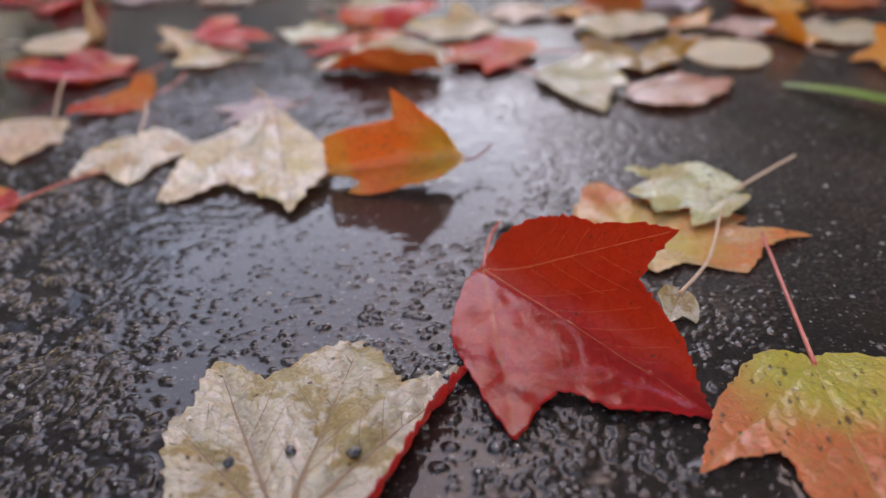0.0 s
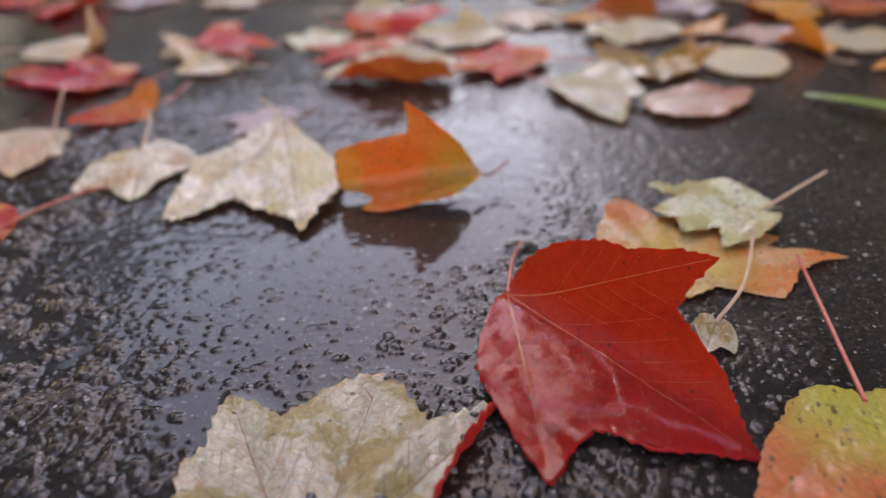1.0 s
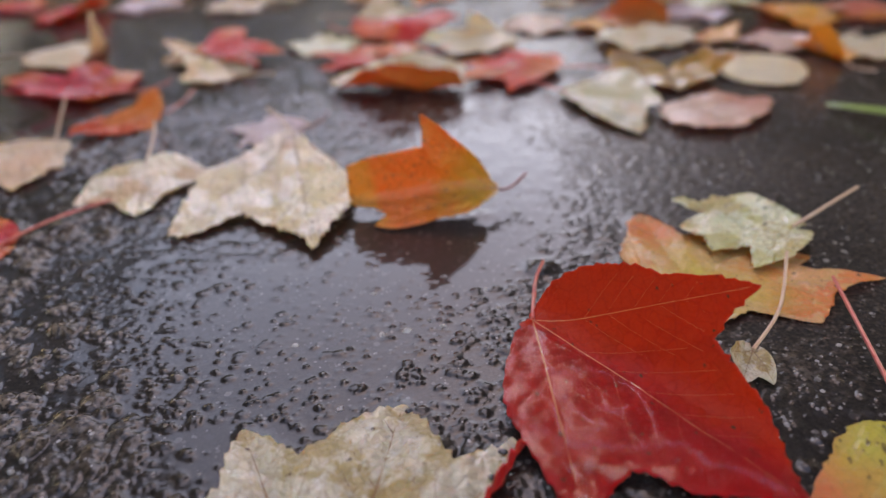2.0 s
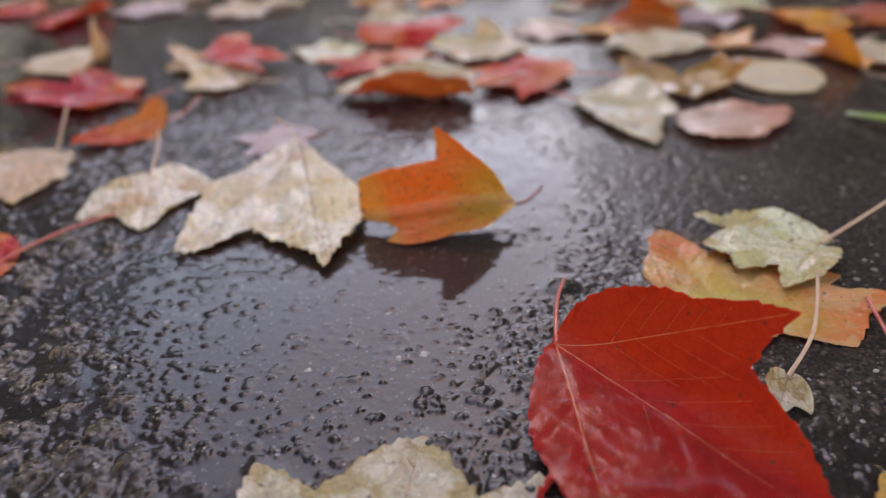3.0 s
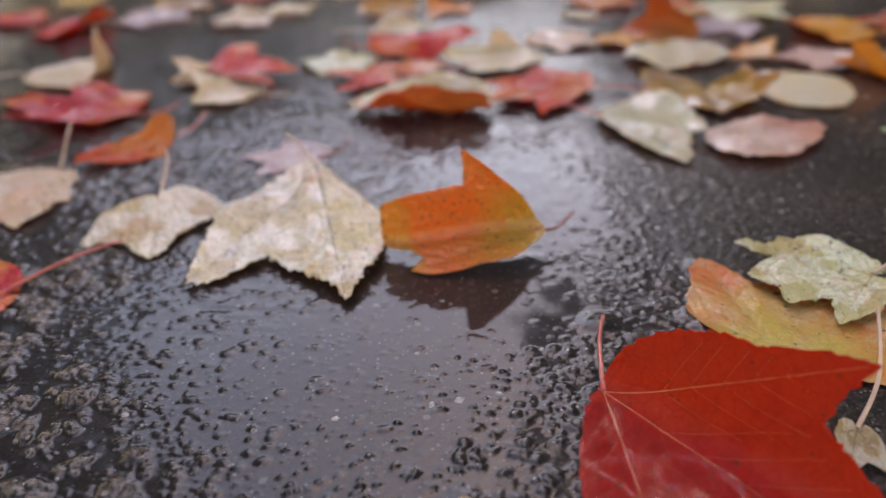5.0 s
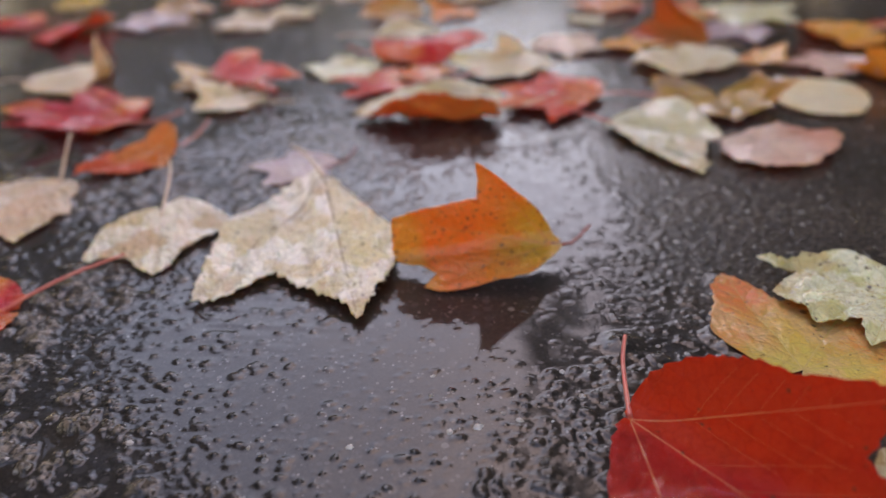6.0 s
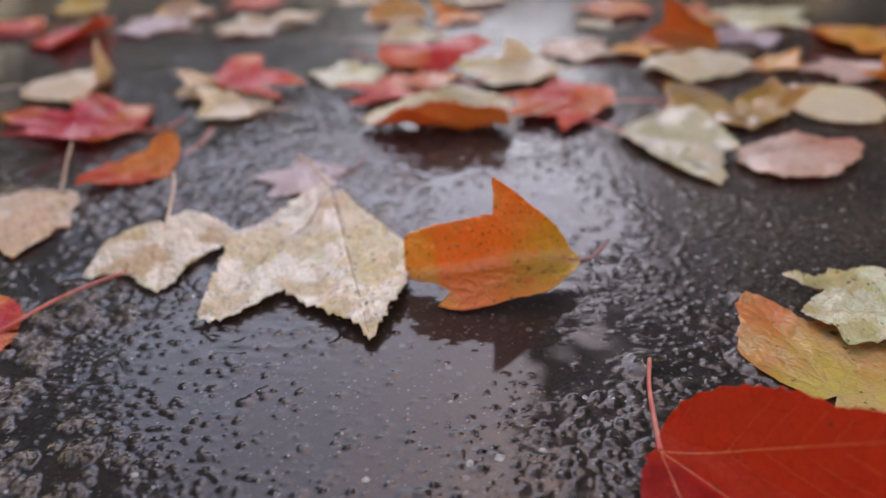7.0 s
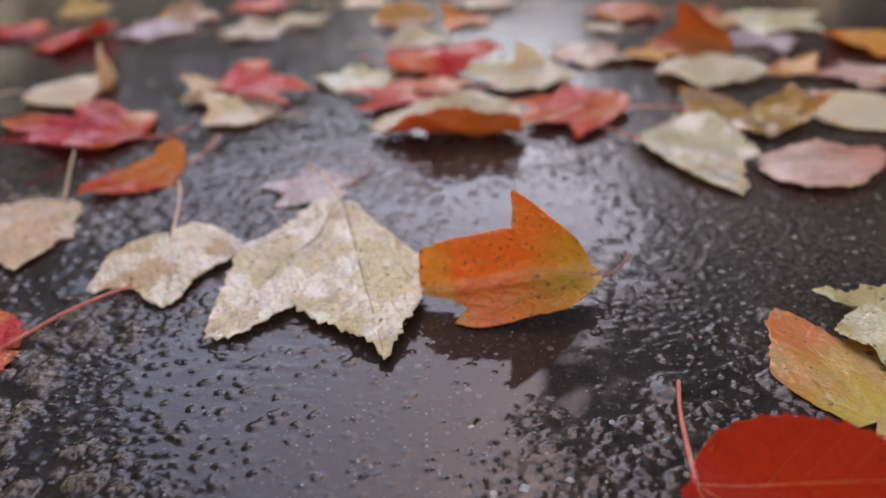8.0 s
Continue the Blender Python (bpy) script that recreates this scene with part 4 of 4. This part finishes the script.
leaf("maple_leaf", (0.0678, 0.4058), 95.5, M["scarlet"], V_RED,
     ((160, 4, "r"), (75, 12.2, "s"), (56, 30, "s"), (48.5, 45.8, "t"), (32.8, 36, "s"), (15.2, 57, "t"), (0, 40, "s"), (-18.2, 54, "t"), (-35, 34, "s"), (-55, 36, "s"), (-67.6, 44, "t"), (-87.5, 20, "s"), (-120, 10.4, "s"), (-160, 4, "r")),
     seed=39, fine=False, wave=2.2, crumple=1.2, quilt=1.4, tooth=0.0020, lift=0.0014, stem=((0.082, 0.402, 0.006), (0.096, 0.395, 0.0065)), stem_mat=STEM_RED,
     label="pink-red maple leaf, flat and shiny with rain")
far_leaf(40, 0.027, 0.462, 54, 70, "ivory", V_PALE, THREE, ((-60, 20, 7, 85),), (0, 0), 2, "cream maple leaf with one lobe curled up")
far_leaf(41, 0.072, 0.503, 46, -50, "rose", V_PALE, MAPLE, (), (0, 0), 1, "pale pink maple leaf on wet asphalt")
far_leaf(42, 0.106, 0.492, 30, -95, "tangerine", V_ORANGE, THREE, (), (0, 0), 1.4, "small orange leaf on wet asphalt")
far_leaf(43, -0.038, 0.612, 42, 95, "gold", V_TAN, OVAL, ((-90, 2, 9, 70),), (0, 0), 1, "ochre leaf rolled up at one side")
far_leaf(44, -0.027, 0.548, 38, -80, "ivory", V_PALE, THREE, ((90, 6, 10, 40),), (0, 0), 1, "small cream leaf with a curled edge")
far_leaf(45, 0.002, 0.602, 38, 150, "flame", V_ORANGE, THREE, ((-90, 2, 10, 60),), (0, 0), 1, "orange leaf curled up at one side")
far_leaf(46, 0.115, 0.607, 52, 85, "scarlet", V_RED, MAPLE, (), (0, 0), 1.5, "red maple leaf far off on wet asphalt")
far_leaf(47, 0.094, 0.566, 26, 20, "ivory", V_PALE, THREE, (), (0, 0), 1, "small pale leaf on wet asphalt")
far_leaf(48, 0.132, 0.508, 52, 40, "rust", V_ORANGE, THREE, ((-90, -3, 8, 110),), (0, 0), 1, "golden brown leaf rolled upright")
far_leaf(49, 0.158, 0.560, 34, -20, "yellow", V_YELLOW, THREE, ((0, 12, 15, 40),), (0, 0), 1, "yellow leaf on wet asphalt")
far_leaf(50, 0.205, 0.562, 62, -70, "lime", V_PALE, MAPLE, (), (0, 0), 1, "pale yellowish maple leaf on wet asphalt")
far_leaf(51, 0.170, 0.512, 46, 130, "mauve", V_PALE, MAPLE, (), (0, 0), 0.8, "soaked greyish maple leaf on wet asphalt")
leaf("maple_leaf", (0.1502, 0.4508), 82.9, M["ivory"], V_PALE,
     ((160, 4, "r"), (70.4, 14.8, "r"), (46.3, 29.3, "r"), (38.8, 44, "r"), (19.6, 46.4, "r"), (0, 53.5, "t"), (-23.9, 46, "s"), (-44.2, 43, "t"), (-72, 29.6, "r"), (-99.9, 17.5, "r"), (-160, 4, "r")),
     seed=52, fine=False, wave=2.2, crumple=1.2, quilt=1.4, tooth=0.0020, lift=0.0015, bends=((180, 2, 14, 22),),
     label="cream maple leaf, one edge lifted")
far_leaf(53, 0.168, 0.452, 26, -75, "flame", V_ORANGE, THREE, ((0, 8, 12, 30),), (0, 0), 1, "small orange leaf beside a cream one")
leaf("maple_leaf", (0.1230, 0.3930), 172, M["gold"], V_TAN,
     ((160, 6, "r"), (120, 30, "t"), (96, 27, "s"), (70, 38, "t"), (40, 27, "s"), (0, 34, "t"), (-30, 28, "s"), (-64, 42, "t"), (-90, 28, "s"), (-118, 34, "t"), (-160, 6, "r")),
     seed=54, fine=False, wave=2.2, crumple=1.4, quilt=1.4, tooth=0.0020, lift=0.001, bends=((180, 4, 7, 52), (90, 16, 6, 50)),
     label="golden brown soaked leaf with an upcurled edge")
leaf("maple_leaf", (0.0668, 0.3640), -159.3, M["sallow"], V_PALE,
     ((160, 4, "r"), (116.7, 12.2, "r"), (106, 24.4, "r"), (87.3, 34.5, "s"), (61, 36.9, "s"), (29.8, 47.8, "t"), (20.6, 44, "s"), (0, 60.3, "t"), (-4.3, 48, "s"), (-10, 27.1, "r"), (-30, 10, "r"), (-160, 4, "r")),
     seed=55, fine=False, wave=2.2, crumple=1.2, quilt=1.4, tooth=0.0020, lift=0.0014, bends=((90, 14, 20, 14),), stem=((0.056, 0.376, 0.006), (0.046, 0.385, 0.0065)), stem_mat=STEM_RED,
     label="pale greenish cream maple leaf")
leaf("maple_leaf", (0.1058, 0.3334), -96.7, M["rose"], V_PALE,
     ((150, 4, "r"), (68.3, 9.1, "r"), (38.2, 25.9, "r"), (22.3, 37.2, "s"), (18.8, 49.1, "t"), (0, 42.6, "s"), (-32.1, 33.6, "t"), (-57.4, 28.1, "r"), (-81.7, 20.7, "s"), (-94.2, 15.7, "t"), (-120, 7, "s"), (-160, 3, "r")),
     seed=56, fine=False, wave=2.2, crumple=1.2, quilt=1.4, tooth=0.0020, lift=0.0012, bends=((90, 8, 15, 14),),
     label="pink maple leaf lying beside a pale one")
leaf("maple_leaf", (0.1778, 0.3727), 46.7, M["ivory"], V_PALE,
     ((160, 4, "r"), (104, 11, "r"), (76.8, 17.7, "r"), (51.3, 25.9, "r"), (22.6, 33.4, "r"), (0, 40, "t"), (-22.8, 43.4, "r"), (-39.8, 43.5, "r"), (-58.9, 39.3, "r"), (-82, 20.9, "r"), (-160, 4, "r")),
     seed=57, fine=False, wave=0.9, tooth=0.0004, lift=0.0012,
     label="smooth cream leaf on wet asphalt")
far_leaf(58, 0.228, 0.496, 52, 95, "tangerine", V_ORANGE, MAPLE, ((0, 25, 20, 25),), (0, 0), 1, "light orange maple leaf")
far_leaf(59, 0.196, 0.437, 42, 80, "rose", V_YELLOW, THREE, (), (0, 0), 1, "pink and yellow leaf on wet asphalt")
far_leaf(60, 0.208, 0.413, 36, 20, "tangerine", V_ORANGE, THREE, ((90, -2, 6, 80),), (0, 0), 1.5, "orange leaf folded upright")
far_leaf(61, 0.243, 0.417, 52, -85, "ivory", V_PALE, OVAL, (), (0, 0), 1, "tan leaf on wet asphalt")
far_leaf(62, 0.240, 0.362, 40, 70, "tangerine", V_ORANGE, THREE, ((-90, 0, 8, 60),), (0, 0), 1, "orange leaf folded at its midrib")
far_leaf(63, 0.278, 0.503, 50, 60, "pink", V_RED, MAPLE, (), (0, 0), 1, "red maple leaf on wet asphalt")
far_leaf(64, 0.020, 0.665, 46, 75, "ivory", V_PALE, THREE, (), (0, 0), 1, "pale leaf far off on wet asphalt")
far_leaf(65, -0.070, 0.690, 40, -70, "ivory", V_PALE, MAPLE, (), (0, 0), 1, "pale maple leaf far off on wet asphalt")
far_leaf(66, -0.160, 0.700, 44, 40, "pink", V_RED, MAPLE, (), (0, 0), 1, "red maple leaf far off on wet asphalt")

# a blade of grass
V, F = [], []
for k in range(13):
    u = k / 12
    c = Vector((0.174 + 0.052 * u, 0.333 - 0.082 * u, LEVEL + 0.002 + 0.004 * math.sin(u * 3)))
    w = 0.0050 * math.sin(0.35 + 2.6 * u)
    V += [c + Vector((0.5, 0.8, 0.25)) * w, c - Vector((0, 0, 0.0006)), c - Vector((0.5, 0.8, -0.25)) * w]
    if k:
        i = 3 * k
        F += [(i - 3, i - 2, i + 1, i), (i - 2, i - 1, i + 2, i + 1)]
grass = mesh_object("grass_blade", V, F, plain_material("grass_green", (0.10, 0.19, 0.02), (0.17, 0.27, 0.04), 90))
so = grass.modifiers.new("thickness", "SOLIDIFY")
so.thickness = 0.0003
tagged(grass, "green blade of grass on wet asphalt", "grass")

# ---- trees round the lot: those ahead are seen mirrored in the wet, the rest are added unseen ----
BARK = plain_material("bark", (0.05, 0.04, 0.03), (0.10, 0.08, 0.06), 6, 0.9, 0.0, 0.02)
FOLIAGE = {}
for key, a, b in (("green", (0.130, 0.122, 0.028), (0.220, 0.180, 0.044)), ("brown", (0.200, 0.120, 0.034), (0.330, 0.185, 0.045))):
    FOLIAGE[key] = plain_material("foliage_" + key, a, b, 0.6, 0.7, 0.0, 0.01)


def tree(where, height, spread, bare, key, seed, label, clumps=2600):
    """trunk, limbs and a crown of many small leaf clumps"""
    rng = random.Random(seed)
    top = new("tree", None)
    top.location = where
    tagged(top, label, "tree", "trees round the lot")
    sv, sf = tube_data([(0, 0, -0.1), (0.1, 0.05, height * 0.35), (0, 0.1, height * 0.8)], height * 0.03, height * 0.008)
    mesh_object("trunk", sv, sf, BARK, top)
    tips = []
    for k in range(9):
        a, h = k * 2.4, height * (bare + (0.8 - bare) * k / 9)
        e = Vector((math.cos(a), math.sin(a), 0.55)) * spread * (0.75 - 0.3 * k / 9) + Vector((0, 0, h))
        sv, sf = tube_data([(0, 0, h), (Vector((0, 0, h)) + e) / 2 + Vector((0, 0, 0.3)), e], height * 0.012, height * 0.004, 6)
        mesh_object("limb", sv, sf, BARK, top)
        tips.append(e)
    V, F = [], []
    for _ in range(clumps):
        c = rng.choice(tips) + Vector([max(-1.5, min(1.5, rng.gauss(0, 1))) for _ in range(3)]) * spread * 0.33
        c.z = max(c.z, height * bare * 0.9)
        for _ in range(5):
            o = c + Vector((rng.uniform(-1, 1), rng.uniform(-1, 1), rng.uniform(-1, 1))) * 0.4
            a = Vector((rng.uniform(-1, 1), rng.uniform(-1, 1), rng.uniform(-0.6, 0.6))).normalized() * rng.uniform(0.12, 0.26)
            b = a.cross(Vector((rng.uniform(-1, 1), rng.uniform(-1, 1), 1))).normalized() * a.length * 0.7
            i = len(V)
            V += [o - a, o - a * 0.1 + b, o + a, o - a * 0.1 - b]
            F.append((i, i + 1, i + 2, i + 3))
    mesh_object("crown", V, F, FOLIAGE[key], top, smooth=False)
    return top


# trees at the sides and behind the camera are added only to block sky light
TREES = ((-8.9, 7.6, 13, 3.6, 0.10, "green"), (6.3, 8.2, 13, 3.6, 0.08, "brown"), (-9.2, 0.5, 12, 4.2, 0.12, "brown"), (6.6, 1.5, 12, 4.4, 0.10, "green"),
         (-6, 30, 12.5, 4.5, 0.05, "green"), (1.5, 34, 8.0, 4.0, 0.03, "brown"), (9.8, 30, 11.5, 4.6, 0.03, "green"), (6.4, 36, 7.5, 3.6, 0.03, "green"), (-15, 22, 13, 5, 0.08, "brown"), (14, 22, 13, 5, 0.08, "green"),
         # the two near high crowns are added to narrow the mirrored gap of sky
         (2.8, 4.8, 9.0, 1.9, 0.46, "brown"), (-4.8, 3.4, 9.0, 1.9, 0.46, "brown"), (-11, 27, 13, 4.5, 0.05, "green"),
         (-9.0, -7.0, 12, 4.5, 0.15, "brown"), (9.0, -7.0, 12, 4.5, 0.15, "green"))
for k, (x, y, h, s, bare, key) in enumerate(TREES):
    tree((x, y, 0), h, s, bare, key, 100 + k, "large %s autumn tree beside the asphalt" % ("dark green" if key == "green" else "brown-leaved"), 380 if k == 10 else 4200 if k == 6 else 1500 if k in (0, 1, 8, 11) else 2600)

# ---- stone chips standing out of the asphalt ----
STONE, n, l, p = material("asphalt_stone")
info = n.new("ShaderNodeObjectInfo")
tc = n.new("ShaderNodeTexCoord")
grain = noise_node(n, l, tc.outputs["Object"], 2.2, 4, 0.65)
tone = mix(n, l, ramp(n, l, info.outputs["Random"], 0.0, 1.0), (0.07, 0.062, 0.055), (0.46, 0.42, 0.37))
l.new(mix(n, l, ramp(n, l, grain, 0.35, 0.7, 0.0, 0.5), tone, (0.10, 0.085, 0.07)), p.inputs["Base Color"])
p.inputs["Roughness"].default_value = 0.5
p.inputs["Coat Weight"].default_value, p.inputs["Coat Roughness"].default_value, p.inputs["Coat IOR"].default_value = 0.9, 0.03, 1.33
bump(n, l, grain, 0.5, 0.15, p)
CHIP = []
for k in range(6):
    bm = bmesh.new()
    bmesh.ops.create_icosphere(bm, subdivisions=1, radius=1.0)
    for v in bm.verts:
        v.co *= 1 + 0.45 * noise.noise(v.co * 1.1 + Vector((k * 3.7, 1.0, 0.0)))
        v.co.z *= 0.6
    for f in bm.faces:
        f.smooth = True
    me = bpy.data.meshes.new("stone_chip")
    bm.to_mesh(me)
    bm.free()
    me.materials.append(STONE)
    CHIP.append(me)
rng = random.Random(77)
laid = 0
while laid < 290:
    x, y = rng.uniform(-0.13, 0.16), 0.085 + 0.26 * rng.random() ** 1.3
    row = int(np.searchsorted(ys, y))
    col = int(round((((x + 0.008 + 0.03 * max(0.0, y - 0.1)) / half[row]) + 1) / 2 * (len(us) - 1)))
    if not 0 <= col < len(us) or rng.random() < 0.9 * hollow[row, col]:
        continue
    r = 0.0004 + 0.0009 * rng.random() ** 2.2
    chip = new("stone_chip", rng.choice(CHIP))
    chip.matrix_world = pose(x, y, W[row, col] - 0.15 * r, rng.uniform(-25, 25), rng.uniform(-25, 25), rng.uniform(0, 360)) @ Matrix.Diagonal((r, r * rng.uniform(0.7, 1.0), r, 1))
    chip.parent = ground
    laid += 1
